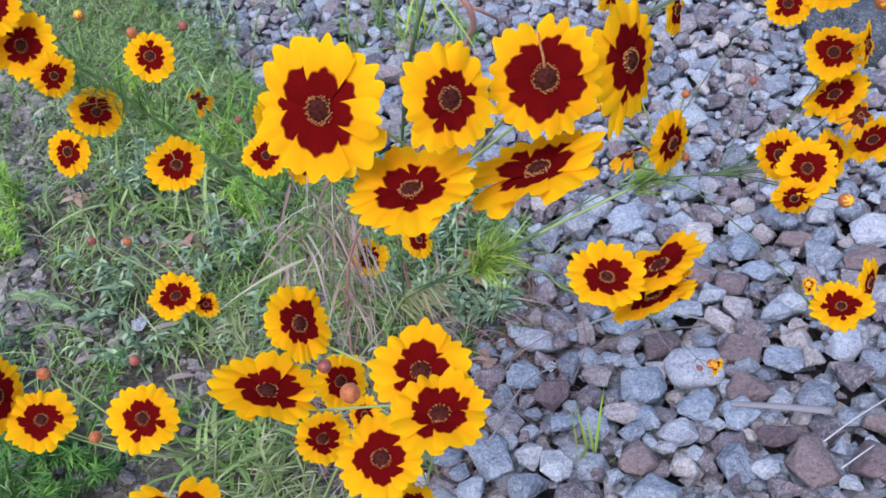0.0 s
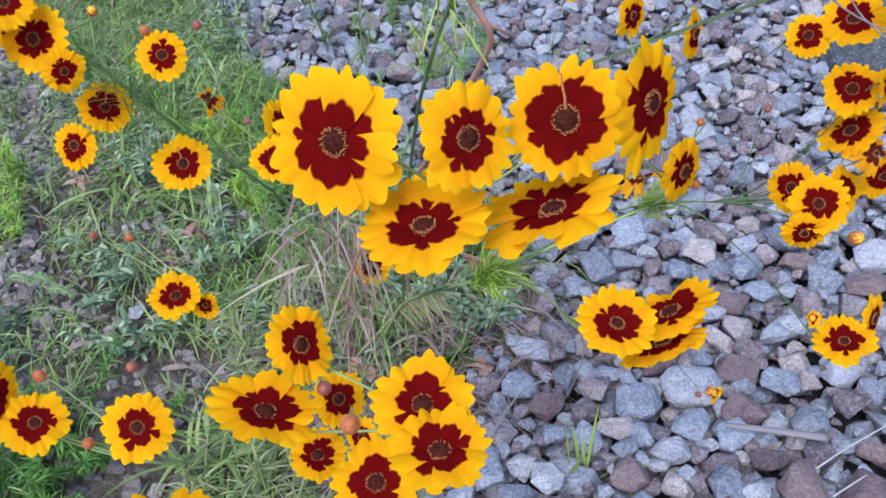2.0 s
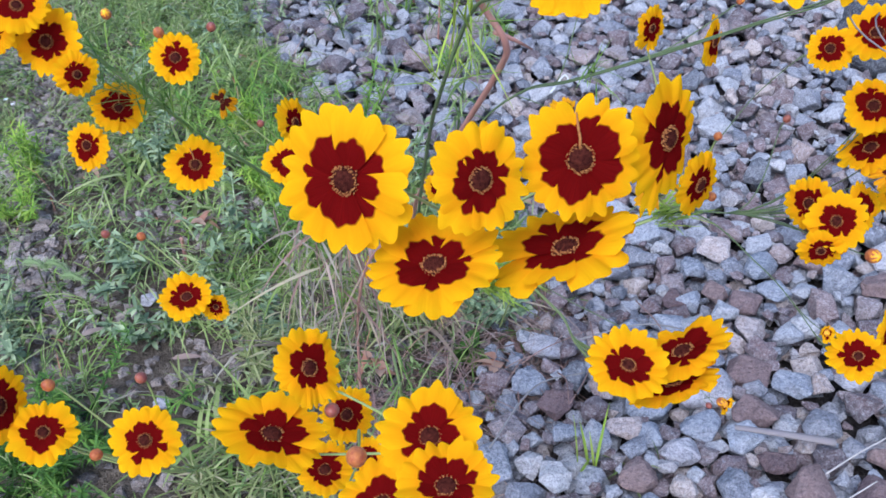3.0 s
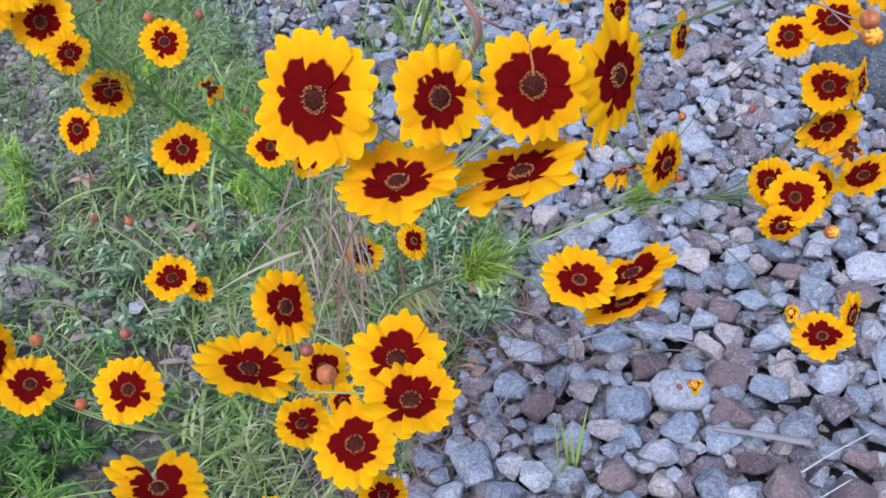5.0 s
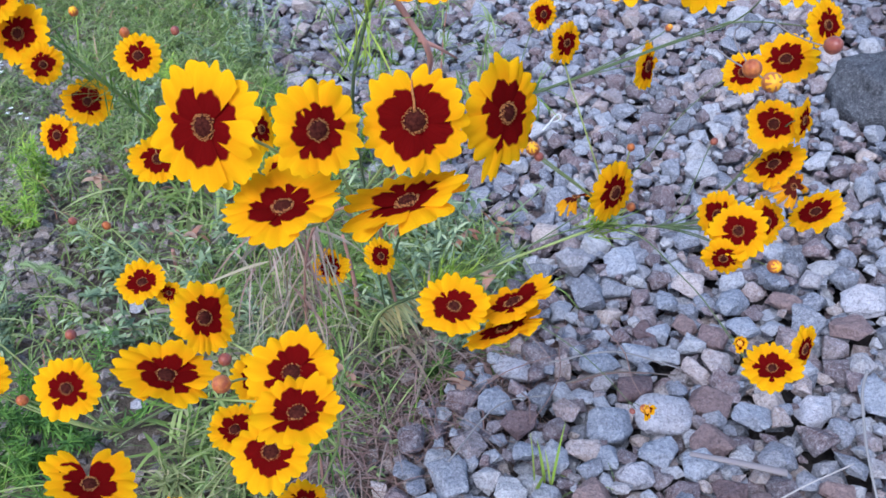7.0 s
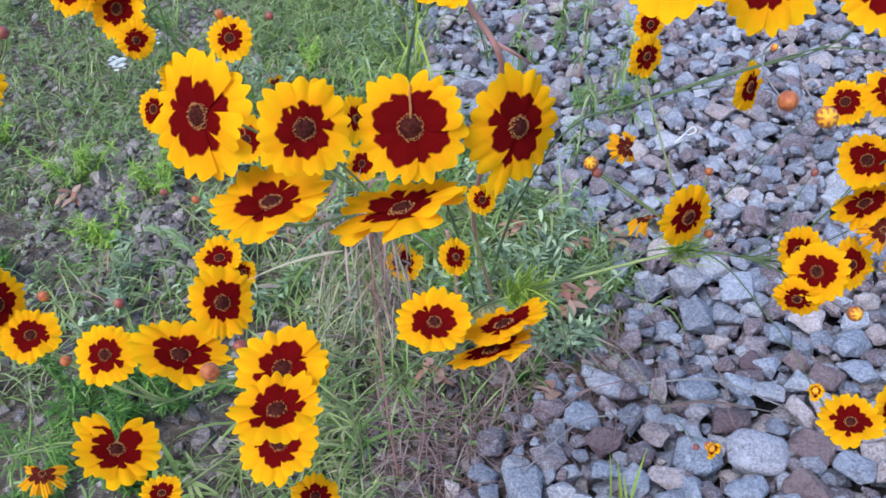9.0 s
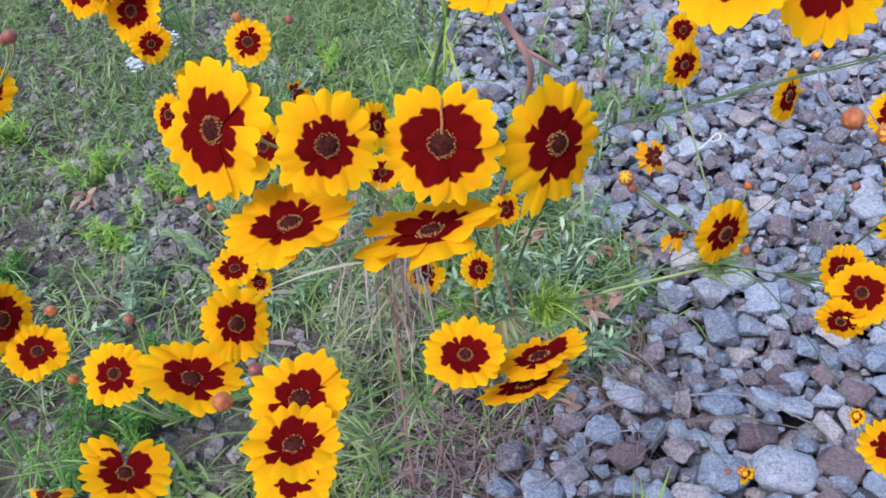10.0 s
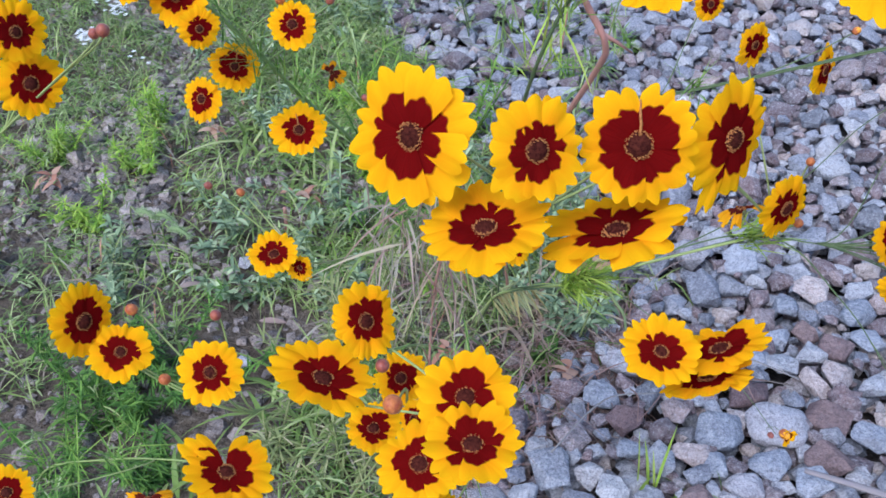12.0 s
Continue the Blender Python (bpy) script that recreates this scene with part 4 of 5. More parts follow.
coreopsis("coreopsis stalk with a pair of yellow flowers over the weeds", [(-0.50, 0.56, 0), (-0.42, 0.54, 0.25), (-0.30, 0.55, 0.48), (-0.225, 0.55, 0.565)], [
    (-0.2, 0.54, 0.594, 0.75, -0.53, 0.4, 0.0183), (-0.2, 0.54, 0.625, 0.89, -0.37, 0.25, 0.0166)],
    [(-0.102, 0.471, 0.667, 0.0036, "dark"), (-0.108, 0.473, 0.664, 0.003, "dark")], leaves=(0.5,), seed=17)


for k, (x, y, dx, dy, tall) in enumerate([(-0.13, 1.78, 0.02, -0.05, 0.20), (-0.02, 1.84, 0.03, -0.04, 0.24), (-0.2, 1.84, -0.03, -0.05, 0.18), (0.06, 1.7, 0.03, -0.06, 0.22), (-0.08, 2.02, 0.0, -0.05, 0.2), (0.03, 1.5, 0.03, -0.08, 0.2), (-0.36, 1.62, 0.0, -0.05, 0.16)]):
    coreopsis("young green coreopsis shoot without flowers", [(x, y, 0), (x + 0.3 * dx, y + 0.3 * dy, tall * 0.4), (x + dx, y + dy, tall)], thick=0.0022, leaves=(0.3, 0.55, 0.75, 0.97), seed=30 + k, stem=(STEM, STEM_RED, STEM_DARK)[k % 3], leaf=WEED)


# ---- weeds and grasses ----
def scatter(count, box, keep):
    out = []
    while len(out) < count:
        x, y = rng.uniform(box[0], box[1]), rng.uniform(box[2], box[3])
        if rng.random() < keep(x, y):
            out.append((x, y, height(x, y)))
    return np.array(out)


BARE = glide([Vector((x, y, 0)) for x, y in ((-0.93, 2.0), (-0.80, 1.78), (-0.71, 1.64), (-0.67, 1.49), (-0.73, 1.35), (-0.68, 1.19), (-0.59, 1.17), (-0.53, 1.10))], 6)


def bare(x, y):
    """1 on the strip of open, stony soil that winds through the weeds, 0 away from it."""
    d = min(math.hypot(p.x - x, p.y - y) for p in BARE)
    return max(0.0, min(1.0, (0.065 - d + 0.03 * noise.noise((x * 14, y * 14, 5.0))) / 0.03))


def thicket(x, y):
    """How thickly weeds stand: dense towards the rim, with bare patches further out."""
    e = float(east(x, y))
    if e > 0.06 or rng.random() < 0.62 * bare(x, y):
        return 0.0
    patch = 0.42 + 1.1 * noise.noise((x * 5.5, y * 5.5, 2.0))
    mid = math.exp(-((e + 0.14) / 0.17) ** 2) * min(1.0, max(0.25, (y - 0.75) / 0.3))
    lush = 1.0 + 0.9 * min(1.0, max(0.0, (y - 1.15) / 0.4)) * (1.0 if e > -0.45 else 0.3)
    return min(1.0, max(0.16 if x > -0.45 else 0.32, patch * 0.8) * (0.48 + 0.87 * mid) * lush) * (1.0 if e < 0.02 else 0.5) * (0.35 if y < 1.0 and -0.55 < x < -0.22 else 1.0) * (0.3 if (e > -0.1 and 0.8 < y < 1.15) or (y < 1.0 and -0.13 < x) else 1.0)


def outlying(x, y):
    """Sparser growth round the plot, thinning out with distance."""
    if -1.5 < x and 0.45 < y < 2.7:
        return 0.0
    return max(0.0, 1.0 - math.hypot(x + 0.5, y - 1.5) / 3.6) ** 1.3 * max(0.2, 0.5 + 1.2 * noise.noise((x * 3, y * 3, 2.0))) if float(east(x, y)) < 0 else 0.0


def weed_field(name, roots, segs, leaves):
    base, way, length, width, droop, slot = [], [], [], [], [], []
    for x, y, z in roots:
        tall = abs(rng.normal(0, 0.028)) + 0.008
        lean = rng.normal(0, 0.35, 2)
        kind = rng.random()
        for k in range(int(rng.integers(*leaves))):
            f = rng.uniform(0.05, 1.0)
            base.append((x + lean[0] * tall * f, y + lean[1] * tall * f, z + tall * f))
            w = rng.uniform(0, 6.283)
            way.append((math.cos(w), math.sin(w), rng.uniform(0.15, 1.3)))
            if kind < 0.5:       # small lance leaves
                length.append(rng.uniform(0.007, 0.02)), width.append(rng.uniform(0.0018, 0.0042))
                slot.append(0)
                droop.append(rng.uniform(0.1, 1.4))
            elif kind < 0.72:    # thread-like
                length.append(rng.uniform(0.014, 0.045)), width.append(rng.uniform(0.0009, 0.0019))
                slot.append(1 if kind < 0.64 else 0)
                droop.append(rng.uniform(0.1, 1.8))
            else:                # fine grass, bent over
                length.append(rng.uniform(0.025, 0.085)), width.append(rng.uniform(0.0011, 0.0026))
                slot.append(2)
                droop.append(rng.uniform(0.4, 2.6))
            if rng.random() < 0.05:
                slot[-1] = 3
            elif rng.random() < 0.012:
                slot[-1] = 4
    a = np.array
    return blades(name, base, way, a(length), a(width), a(droop), [WEED, FEATHER, GRASS, DRY, RUST], slot, segs=segs, belly=0.75)


tagged(new("weeds", weed_field("weeds", scatter(7900, (-1.5, 0.25, 0.45, 2.7), thicket), 3, (8, 15))), "low grey-green weeds and grass on dry soil", "weeds", kind="stuff")
tagged(new("weeds", weed_field("weeds", scatter(3000, (-4.0, 0.1, -1.6, 4.6), outlying), 2, (6, 10))), "sparse grey-green weeds on dry soil", "weeds", kind="stuff")


def tuft(name, label, at, count, length, width, spread, mat, droop=0.5, category="grass", group="", lift=1.0, radius=0.02, seed=0, belly=0.6):
    r = np.random.default_rng(seed + 50)
    b = r.normal(0, radius, (count, 3))
    b[:, 2] = np.abs(b[:, 2]) * 0.5
    w = r.normal(0, spread, (count, 3))
    w[:, 2] = lift * r.uniform(0.5, 1.2, count)
    me = blades(name, b, w, length * r.uniform(0.5, 1.15, count), width * r.uniform(0.6, 1.3, count), droop * r.uniform(0.3, 1.6, count), [mat], segs=6, belly=belly)
    ob = new(name)
    ob.location = (at[0], at[1], height(at[0], at[1]) - 0.002 if len(at) < 3 else at[2])
    part("foliage", me, ob)["kind"] = "stuff"
    return tagged(ob, label, category, group)


SEEDLINGS = [(-0.445, 0.80, 1.3), (-0.40, 0.86, 1.2), (-0.34, 0.86, 1.3), (-0.771, 1.271, 1.1), (-0.624, 1.285, 1.0), (-0.625, 1.13, 0.8), (-0.398, 0.77, 0.9),
                               (-0.65, 1.40, 1.2), (-0.30, 1.50, 1.0), (-0.08, 1.10, 0.9), (-0.25, 1.32, 1.1), (-0.55, 1.75, 1.0), (-0.42, 0.68, 1.1), (-0.992, 1.36, 0.9), (-0.728, 0.998, 0.9), (-0.32, 0.72, 1.1)]
for k, (x, y, s) in enumerate([(-0.12, 1.16, 1.0), (-0.19, 1.22, 0.9), (-0.06, 1.25, 0.9), (-0.28, 1.10, 0.8), (0.02, 1.32, 0.8),
                               (-0.16, 1.4, 0.8), (-0.33, 1.28, 0.8), (-0.2, 0.86, 0.7), (-0.38, 1.62, 0.9), (-0.3, 0.72, 0.6), (-0.12, 1.7, 0.8), (0.0, 1.72, 0.7), (-0.44, 1.37, 0.9), (-0.42, 1.42, 0.9), (-0.51, 1.40, 0.9), (-0.36, 1.34, 0.9)]):
    tuft("grass_tuft", "arching light green grass tuft among the weeds", (x, y), 26, 0.14 * s, 0.0058, 0.65, GRASS, 2.4, "grass", "green grass tufts", 1.0, 0.02, 40 + k)
for k, (x, y, s) in enumerate([(-0.05, 1.09, 0.6), (0.02, 1.06, 0.5), (0.04, 1.05, 0.45), (-0.16, 1.0, 0.6)]):
    tuft("dry_grass_tuft", "tan and brown dried grass, bent over", (x, y), 24, 0.24 * s, 0.0045, 0.6, DRY_BROWN if k < 3 else DRY, 1.7, "dry grass", "dry grass tufts", 0.7, 0.018, 70 + k)
for k, (x, y, s) in enumerate([(0.13, 1.07, 1.0), (0.10, 1.0, 1.0), (0.16, 1.1, 0.9), (0.07, 0.93, 0.9), (0.05, 0.86, 0.9), (0.11, 1.03, 1.0), (0.03, 0.98, 0.9), (0.18, 1.02, 0.7), (0.163, 1.034, 0.9), (0.076, 0.994, 0.9), (0.12, 1.068, 0.8), (0.14, 1.05, 0.8), (0.17, 1.09, 0.8), (0.2, 1.06, 0.8), (0.12, 0.96, 0.8),
                               (0.0, 0.93, 1.0), (0.04, 0.91, 1.1), (0.09, 0.90, 0.9), (0.02, 0.85, 1.1), (0.05, 0.79, 1.0), (0.0, 0.79, 0.9), (-0.03, 0.87, 0.9), (-0.06, 0.91, 0.9), (-0.05, 0.82, 0.9), (-0.09, 0.86, 0.8)]):
    tuft("dead_stem_tangle", "tangle of thin dead brown stems at the gravel's edge", (x, y), 70, 0.11 * s, 0.0015, 1.1, DRY_PINK, 1.6, "dead stems", "dead stem tangles", 0.5, 0.03, 90 + k)


for k, (x, y) in enumerate([(-0.20, 0.852), (-0.165, 0.83)]):
    tuft("strap_grass", "pale green strap-leaved grass falling over the soil", (x, y), 18, 0.13, 0.0055, 0.75, GRASS, 2.6, "grass", "strap grasses", 0.9, 0.022, 210 + k)
for k, (x, y) in enumerate([(0.08, 1.119), (0.066, 1.242), (-0.703, 1.172), (-0.531, 1.358), (-0.32, 1.193), (0.106, 1.128), (0.124, 1.3), (-0.019, 1.256), (-0.05, 0.93), (0.087, 1.073), (0.091, 0.956)]):
    tuft("dry_leaf_curl", "curled orange-brown dry leaf among the weeds", (x, y, height(x, y) + 0.045), 7, 0.028, 0.011, 0.9, RUST, 1.2, "dry leaf", "dry leaf curls", 0.5, 0.008, 230 + k)
for k, (x, y, turn) in enumerate([(-0.343, 1.053, 20), (-0.36, 1.045, 200), (-0.419, 1.046, 170), (-0.429, 0.999, 35), (-0.33, 1.01, 150), (-0.26, 1.03, 80), (-0.30, 0.96, 10)]):
    w = radians(turn)
    leaf = blades("fallen_leaf", np.zeros((1, 3)), [(math.cos(w), math.sin(w), 0.15)], np.array([0.042 - 0.003 * (k % 4)]), np.array([0.010]), np.array([0.4]), [DRY if k % 3 else DRY_PINK], segs=8, belly=0.8)
    ob = new("fallen_leaf", leaf)
    ob.location = (x, y, height(x, y) + 0.022)
    tagged(ob, "pale grey-brown dried leaf lying on the weeds", "dry leaf", "fallen leaves")
tuft("broad_leaf", "small dark green broad-leaved weed at the gravel's edge", (0.055, 0.987), 5, 0.055, 0.026, 0.7, FERN, 0.9, "weed", "", 0.8, 0.004, 240, 0.8)
tuft("grass_sprig", "bright green grass sprig growing between the stones", (0.199, 0.818, -0.005), 5, 0.10, 0.0048, 0.13, LIME, 0.5, "grass", "", 1.5, 0.006, 123)
tuft("grass_sprig", "small green grass sprig growing between the stones", (0.25, 0.808, 0.0), 12, 0.035, 0.002, 0.8, GRASS, 0.6, "grass", "", 0.8, 0.014, 124)


def bushy(name, label, at, count, tall, mat, seed, leaf=(0.014, 0.036), wide=(0.003, 0.0065), spread=0.05, group="leafy weeds"):
    r = np.random.default_rng(seed + 300)
    f = r.uniform(0.05, 1, count)
    stems = r.normal(0, spread, (6, 2))
    pick = r.integers(0, 6, count)
    rise = tall * r.uniform(0.7, 1.1, 6)
    b = np.stack([stems[pick, 0] * (0.2 + 0.8 * f), stems[pick, 1] * (0.2 + 0.8 * f), rise[pick] * f], 1)
    w = np.stack([r.normal(0, 1, count), r.normal(0, 1, count), r.uniform(0.1, 1.1, count)], 1)
    ob = new(name)
    ob.location = (at[0], at[1], height(*at) - 0.002)
    part("foliage", blades(name, b, w, r.uniform(*leaf, count), r.uniform(*wide, count), r.uniform(0.2, 1.2, count), [mat], segs=5, belly=0.8), ob)["kind"] = "stuff"
    for (sx, sy), z in zip(stems, rise):
        part("stem", mesh_of("stem", *tube([(0.2 * sx, 0.2 * sy, 0), (0.6 * sx, 0.6 * sy, 0.5 * z), (sx, sy, z)], [0.0016, 0.0013, 0.0007], 5), [mat]), ob)
    return tagged(ob, label, "weed", group)


for k, (x, y, s) in enumerate(SEEDLINGS):
    bushy("coreopsis_seedling", "deep green feathery seedling growing in dry soil" if y < 1.0 else "bright green feathery seedling on open soil", (x, y), 480, 0.066 * s, FERN if y < 1.0 else SPROUT, 160 + k, (0.010, 0.024), (0.0013, 0.0028), 0.034 * s, "seedlings in the soil")
for k, (x, y, s) in enumerate([(0.06, 1.18, 0.9), (0.05, 1.10, 0.8), (0.055, 1.05, 0.6), (0.09, 1.08, 0.55), (0.085, 1.04, 0.5), (0.0, 1.10, 0.8), (-0.05, 1.33, 0.9), (0.04, 1.23, 0.9), (0.04, 1.27, 0.9), (0.02, 1.17, 0.9), (-0.33, 1.02, 0.7), (-0.42, 1.15, 0.7), (-0.27, 1.2, 0.8), (-0.45, 1.4, 0.8), (-0.2, 1.02, 0.6), (-0.52, 1.0, 0.6), (-0.6, 1.62, 0.9), (-0.4, 1.85, 0.9), (-0.46, 2.02, 1.6), (-0.55, 2.15, 1.6), (-0.38, 1.95, 1.3)]):
    bushy("leafy_weed", "leafy grey-green weed with narrow leaves", (x, y), 110 if x > 0.0 else 190, 0.11 * s, LEAFY, k, (0.010, 0.024), (0.0035, 0.007))


for k, (x, y, s) in enumerate([(-0.18, 1.16, 0.9), (-0.22, 1.30, 1.1), (-0.28, 1.42, 1.0), (-0.14, 1.5, 1.1),
                               (-0.20, 0.95, 0.7), (-0.36, 1.55, 1.0), (0.02, 1.75, 0.9), (-0.1, 1.95, 1.0), (0.12, 1.9, 0.8), (-0.22, 0.78, 0.6), (-0.12, 0.74, 0.6), (-0.17, 0.98, 1.0), (-0.12, 0.95, 0.8)]):
    bushy("coreopsis_foliage", "yellow-green thread-like foliage of the coreopsis" if y < 1.0 else "bright green thread-like foliage of the coreopsis", (x, y), 170, 0.13 * s, OLIVE if y < 1.0 else FEATHER, 60 + k, (0.016, 0.04), (0.0014, 0.0034), 0.05, "foliage clumps")


# ---- dry stalks, twigs and bits ----
def twig(name, label, points, r0, r1, mat, category="twig"):
    pts = glide([Vector(p) for p in points], 7)
    base = pts[0]
    ob = new(name, mesh_of(name, *tube([p - base for p in pts], [r0 + (r1 - r0) * i / (len(pts) - 1) for i in range(len(pts))], 7), [mat]))
    ob.location = base
    return tagged(ob, label, category)


stick = twig("flat_stick", "grey weathered split stick lying on the gravel", [(0.356, 0.848, 0.031), (0.404, 0.839, 0.032), (0.458, 0.829, 0.029)], 0.0034, 0.0052, STICK)
stick.scale = (1.0, 1.0, 0.6)
stick.location.z += 0.004
twig("curved_twig", "bent grey twig lying on the gravel", [(0.587, 1.005, 0.03), (0.569, 0.959, 0.034), (0.554, 0.883, 0.034), (0.548, 0.831, 0.033), (0.546, 0.795, 0.03)], 0.0021, 0.0014, TWIG)
twig("dry_straw", "pale dry straw on the gravel", [(0.437, 0.786, 0.036), (0.477, 0.812, 0.038), (0.532, 0.846, 0.036)], 0.001, 0.0007, STRAW, "straw")
twig("dry_straw", "pale dry straw on the gravel", [(0.443, 0.75, 0.036), (0.485, 0.777, 0.036)], 0.0009, 0.0007, STRAW, "straw")
twig("dark_twig", "thin dark twig lying across the stones", [(0.22, 0.951, 0.034), (0.277, 0.972, 0.037), (0.354, 0.975, 0.034)], 0.0013, 0.0008, TWIG_DARK)
twig("dry_straw", "pale dry straw on the gravel", [(0.09, 0.82, 0.03), (0.14, 0.9, 0.04), (0.2, 0.93, 0.034)], 0.0012, 0.0008, TWIG, "straw")
twig("dry_straw", "pale dry straw on the gravel", [(0.2, 0.985, 0.035), (0.28, 1.0, 0.045), (0.36, 0.985, 0.036)], 0.0013, 0.0009, TWIG, "straw")
STRAWS = [[(0.212, 1.014, 0.036), (0.213, 0.96, 0.042), (0.201, 0.919, 0.04), (0.18, 0.881, 0.034)],
          [(0.271, 1.048, 0.04), (0.292, 0.998, 0.046), (0.299, 0.957, 0.042), (0.309, 0.936, 0.036)],
          [(0.228, 0.95, 0.036), (0.272, 0.961, 0.044), (0.322, 0.974, 0.036)],
          [(0.127, 0.942, 0.036), (0.154, 0.958, 0.045), (0.212, 1.001, 0.036)],
          [(0.168, 0.928, 0.036), (0.177, 0.909, 0.043), (0.179, 0.881, 0.034)]]
for line in STRAWS:
    twig("dry_straw", "thin curved pale straw on the gravel", line, 0.0009, 0.0005, DRY_PINK, "straw")
twig("white_string", "small curled loop of white string on the gravel", [(0.185, 1.578, 0.035), (0.196, 1.592, 0.042), (0.204, 1.607, 0.046), (0.212, 1.619, 0.046), (0.216, 1.608, 0.044), (0.207, 1.598, 0.042), (0.199, 1.603, 0.04)], 0.0016, 0.0013, WHITE, "string")
red = twig("red_stalk", "dry reddish coreopsis stalk with a broken side branch", [(0.0, 1.09, 0.0), (0.02, 0.88, 0.30), (0.07, 0.72, 0.48), (0.104, 0.622, 0.592), (0.1086, 0.60, 0.6205), (0.0985, 0.593, 0.643), (0.085, 0.57, 0.68)], 0.002, 0.0018, STEM_RED, "stalk")
_at = red.location
part("side_branch", mesh_of("side_branch", *tube([Vector(p) - _at for p in ((0.103, 0.605, 0.625), (0.113, 0.612, 0.617), (0.123, 0.62, 0.607))], [0.0017, 0.0012, 0.0006], 6), [STEM_RED]), red)
twig("red_stalk", "dead reddish stalk standing behind the flowers", [(-0.06, 1.09, 0.0), (-0.055, 1.07, 0.08), (-0.06, 1.05, 0.17)], 0.004, 0.002, STEM_RED, "stalk")

for k, (x, y, z) in enumerate([(-0.532, 1.100, 0.07), (-0.502, 1.097, 0.07), (-0.465, 1.066, 0.07)]):
    r = np.random.default_rng(k)
    ct = 420
    t = r.uniform(0, 1, ct)
    w = r.normal(0, 1, (ct, 3)) + np.array([0.9, 0, 0.2])
    b = np.stack([0.034 * t, -0.012 * t, 0.007 * np.sin(3 * t)], 1) + 0.0012 * w
    ob = new("foxtail_grass")
    ob.location = (x, y, height(x, y))
    tagged(ob, "pale green foxtail grass head bending over", "grass", "foxtail heads")
    tip = Matrix.Translation((0, 0, z))
    part("seed_head", blades("seed_head", b, w, r.uniform(0.0035, 0.0075, ct), np.full(ct, 0.0010), np.full(ct, 0.2), [FOXTAIL], segs=2), ob, tip)["kind"] = "stuff"
    core = [(0.034 * q / 6, -0.012 * q / 6, 0.007 * math.sin(q / 2)) for q in range(7)]
    part("spike", mesh_of("spike", *tube(core, [0.0016, 0.0026, 0.003, 0.003, 0.0027, 0.002, 0.001], 7), [FOXTAIL]), ob, tip)
    line = glide([Vector((-0.03, 0.03, 0)), Vector((-0.025, 0.022, 0.6 * z)), Vector((-0.012, 0.008, z)), Vector((0, 0, z))], 5)
    part("stalk", mesh_of("stalk", *tube(line, [0.0009] * len(line), 5), [GRASS]), ob)
twig("red_stalk", "short dead reddish stalk among the weeds", [(-0.34, 1.17, 0.0), (-0.337, 1.165, 0.03), (-0.335, 1.16, 0.055)], 0.0042, 0.0026, STEM_RED, "stalk")
twig("red_stalk", "short dead reddish stalk among the weeds", [(-0.357, 1.033, 0.0), (-0.353, 1.028, 0.02), (-0.345, 1.018, 0.036)], 0.004, 0.003, STEM_RED, "stalk")


def white_cluster(at, count, seed, spread=0.0095):
    r = random.Random(seed)
    verts, faces = [], []
    for _ in range(count):
        c = Vector((r.gauss(0, spread), r.gauss(0, spread), r.uniform(0.05, 0.07)))
        for p in range(5):
            w = p * 1.2566 + r.uniform(-0.2, 0.2)
            d, s = Vector((math.cos(w), math.sin(w), 0.2)), Vector((-math.sin(w), math.cos(w), 0))
            n0 = len(verts)
            verts += [c, c + d * 0.003 - s * 0.0017, c + d * 0.005, c + d * 0.003 + s * 0.0017]
            faces.append((n0, n0 + 1, n0 + 2, n0 + 3))
    ob = new("white_wildflower", None)
    ob.location = (at[0], at[1], height(*at))
    tagged(ob, "tiny white flowers on a low weed", "flower", "white wildflowers")
    part("blossom", mesh_of("blossom", verts, faces, [WHITE], smooth=False), ob)["kind"] = "stuff"
    rr = np.random.default_rng(seed)
    n = 40
    me = blades("foliage", rr.normal(0, spread, (n, 3)) * np.array([1, 1, 0]), rr.normal(0, 0.5, (n, 3)) + np.array([0, 0, 1.2]), rr.uniform(0.03, 0.065, n), np.full(n, 0.002), np.full(n, 0.2), [WEED])
    part("foliage", me, ob)["kind"] = "stuff"


for k, at in enumerate([(-0.881, 1.594), (-0.874, 1.705), (-0.758, 1.555), (-0.918, 1.743)]):
    white_cluster(at, (52, 30, 4, 12)[k], k)


# ---- the boulder at the far side ----
def boulder():
    bm = bmesh.new()
    bmesh.ops.create_icosphere(bm, subdivisions=5, radius=1.0)
    for v in bm.verts:
        p = v.co.copy()
        q = Vector((max(-0.84, min(0.8, p.x)) / 0.82, max(-0.86, min(0.88, p.y)) / 0.86, max(-0.7, min(0.62, p.z)) / 0.64))
        v.co = q * (1 + 0.22 * noise.noise(p * 1.5 + Vector((3, 1, 7))) + 0.04 * noise.noise(p * 5) + 0.015 * noise.noise(p * 14))
    me = bpy.data.meshes.new("boulder")
    bm.to_mesh(me)
    bm.free()
    me.materials.append(BOULDER)
    me.polygons.foreach_set("use_smooth", [True] * len(me.polygons))
    return me


rock = new("boulder", boulder())
rock.matrix_world = pose(BOULDER_AT[0] + 0.02, BOULDER_AT[1] - 0.03, 0.02, 0, 0, -25) @ Matrix.Diagonal((0.19, 0.11, 0.055, 1))
tagged(rock, "large dark speckled boulder lying on the gravel", "boulder")

# ---- the stones themselves: the nearest singly, the rest as one mass ----
for me, m in placed:
    part("stone", me, ground, m)


def stone_pose(x, y, z, r):
    return pose(x, y, z, random.gauss(0, 19), random.gauss(0, 19), random.uniform(0, 360)) @ Matrix.Diagonal((r * random.uniform(0.98, 1.35), r * random.uniform(0.9, 1.1), r * random.uniform(0.9, 1.2), 1))


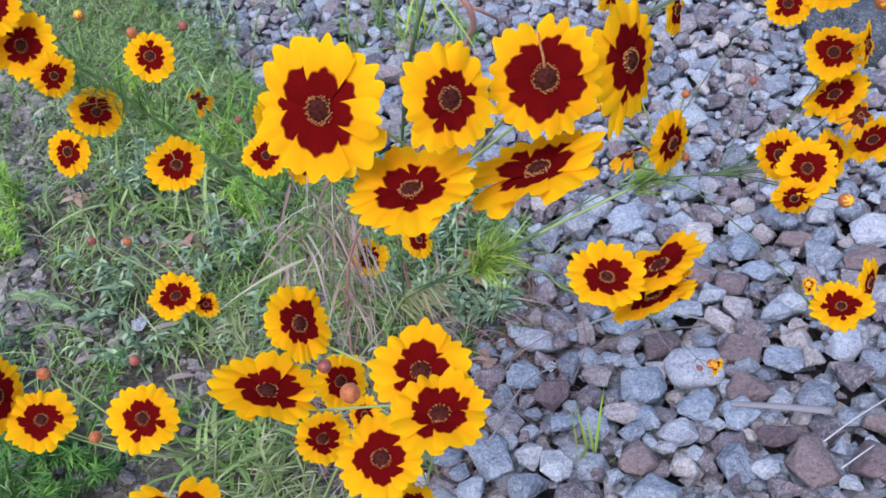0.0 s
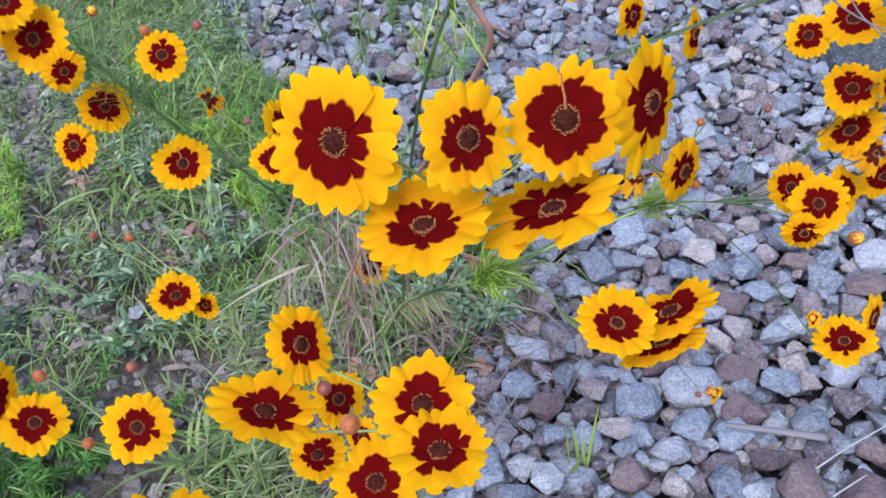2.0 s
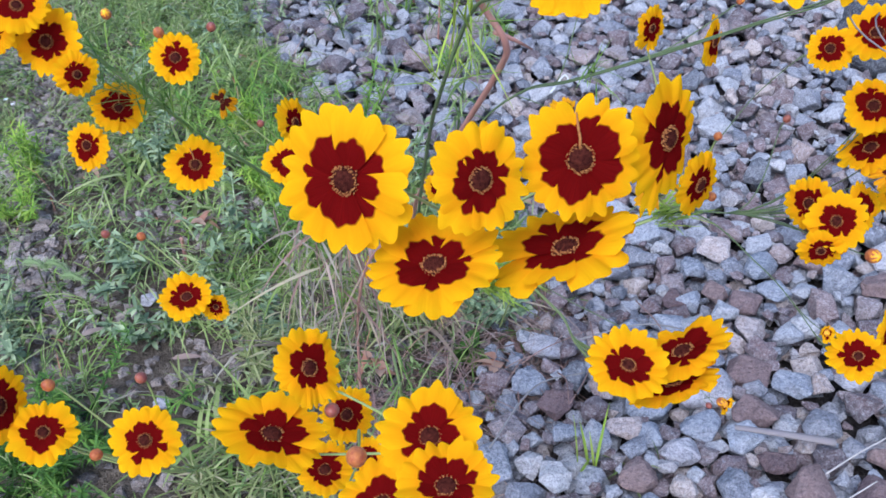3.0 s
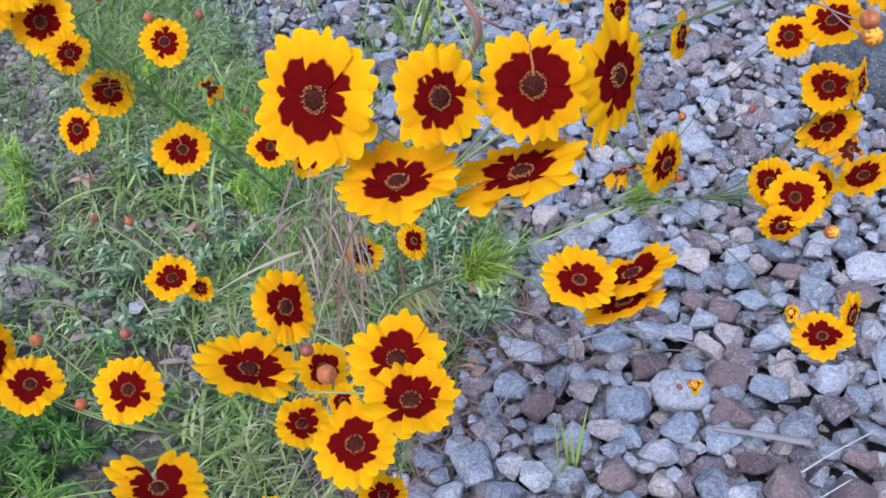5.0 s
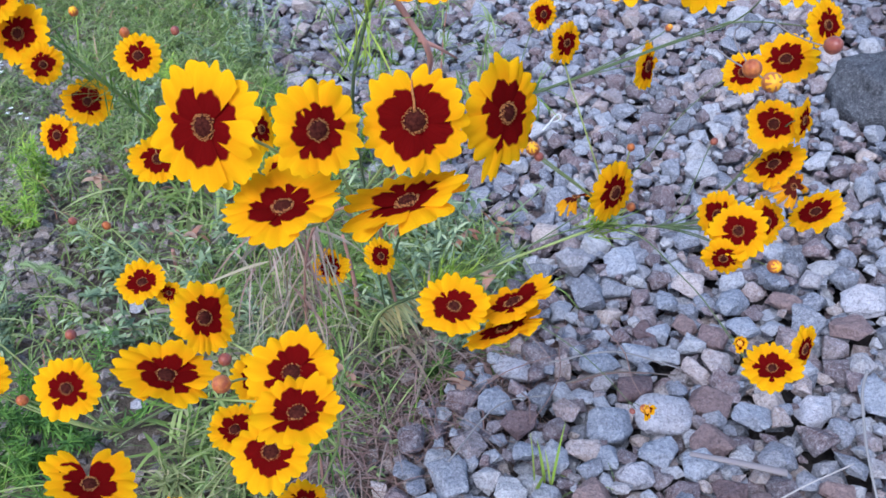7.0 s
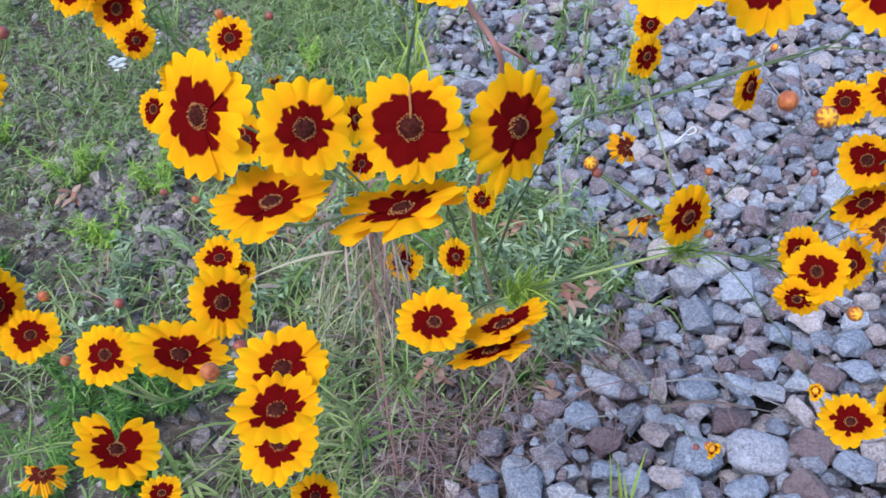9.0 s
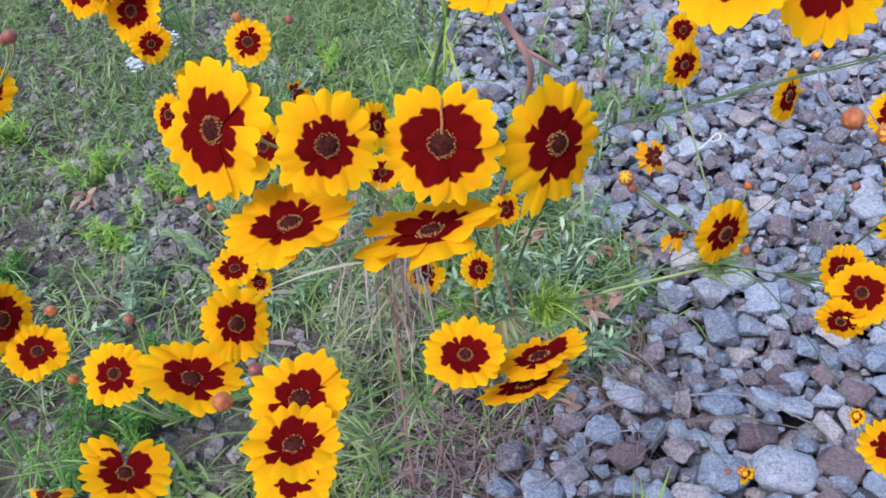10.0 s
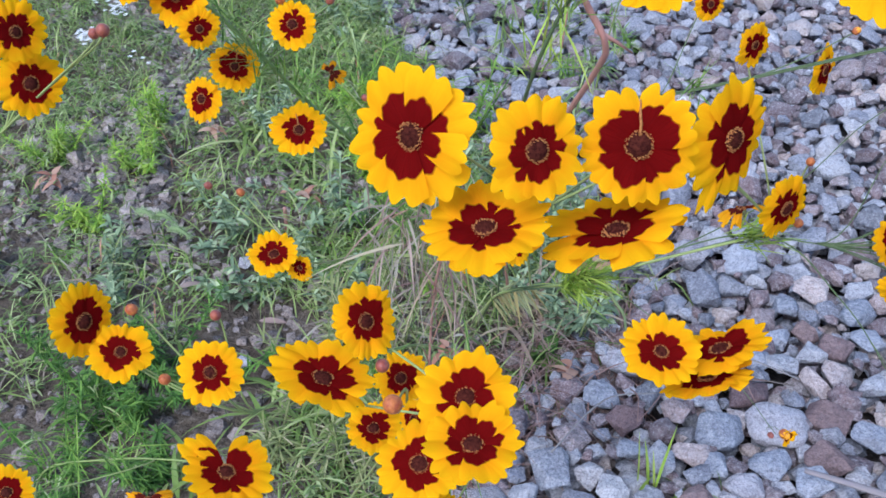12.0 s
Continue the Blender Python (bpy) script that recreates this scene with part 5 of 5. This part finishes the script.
CHIPPED = [stone_mesh("stone", 700 + k, STONE, flat=0.55 + 0.06 * (k % 6), points=10 + k % 5, bevel=0.03 + 0.015 * (k % 3), chipped=True) for k in range(24)]
order = sorted(random_stones, key=lambda s: (s[0] - 0.33) ** 2 + (s[1] - 0.95) ** 2 + (1 if s[2] < -0.012 or s[3] < 0.01 else 0))
for x, y, z, r, k in order[:260]:
    part("stone", CHIPPED[k], ground, stone_pose(x, y, z, r))

def stone_mass(name, rows, mat, shapes):
    """Many stones as one mesh: rows of a pose and the number of a shape."""
    co, fa, n = [], [], 0
    for m, k in rows:
        v, f = shapes[k]
        m = np.array(m)
        co.append(v @ m[:3, :3].T + m[:3, 3])
        fa.append(f + n)
        n += len(v)
    co, fa = np.concatenate(co), np.concatenate(fa)
    me = bpy.data.meshes.new(name)
    me.vertices.add(len(co))
    me.vertices.foreach_set("co", co.ravel())
    me.loops.add(fa.size)
    me.loops.foreach_set("vertex_index", fa.ravel().astype(np.int32))
    me.polygons.add(len(fa))
    me.polygons.foreach_set("loop_start", np.arange(0, fa.size, 3, dtype=np.int32))
    me.polygons.foreach_set("loop_total", np.full(len(fa), 3, dtype=np.int32))
    me.polygons.foreach_set("use_smooth", np.zeros(len(fa), dtype=bool))
    me.materials.append(mat)
    me.update(calc_edges=True)
    part(name, me, ground)["kind"] = "stuff"


def bare_shape(me):
    """The points and triangles of a mesh."""
    v = np.empty(len(me.vertices) * 3)
    me.vertices.foreach_get("co", v)
    f = np.empty(len(me.polygons) * 3, dtype=np.int32)
    me.loops.foreach_get("vertex_index", f)
    return v.reshape(-1, 3), f.reshape(-1, 3)


_shape = [bare_shape(me) for me in SHAPES]
_pebble = [bare_shape(stone_mesh("pebble", 300 + k, STONE, 0.55 + 0.06 * (k % 6), 8 + k % 3, 0.0)) for k in range(24)]
_rest = order[260:]
stone_mass("gravel", [(stone_pose(x, y, z, r), k) for x, y, z, r, k in _rest if z > -0.014 and r > 0.011], STONE, _shape)
stone_mass("small_gravel", [(stone_pose(x, y, z, r), k) for x, y, z, r, k in _rest if z <= -0.014 or r <= 0.011], STONE, _pebble)
_grit, _rows = np.random.default_rng(3), []
for n in range(13500):   # small stones and clods on the soil
    x, y = (_grit.uniform(-1.4, 0.3), _grit.uniform(0.45, 2.6)) if n < 10000 else (_grit.normal(-0.5, 1.2), _grit.normal(1.5, 1.2))
    if east(x, y) > 0.12:
        continue
    r = abs(_grit.normal(0, 0.0045)) + 0.002 if _grit.random() < 0.93 else _grit.uniform(0.006, 0.012)
    _rows.append((stone_pose(x, y, height(x, y) + 0.2 * r, r), int(_grit.integers(0, 24))))
for n in range(1300):   # pebbles on the open strip
    p = BARE[int(_grit.integers(0, len(BARE)))]
    x, y = p.x + _grit.normal(0, 0.045), p.y + _grit.normal(0, 0.045)
    r = _grit.uniform(0.003, 0.008) if n % 12 else _grit.uniform(0.009, 0.019)
    _rows.append((stone_pose(x, y, height(x, y) + 0.25 * r, r), int(_grit.integers(0, 24))))
stone_mass("grit", _rows, GRIT, _pebble)
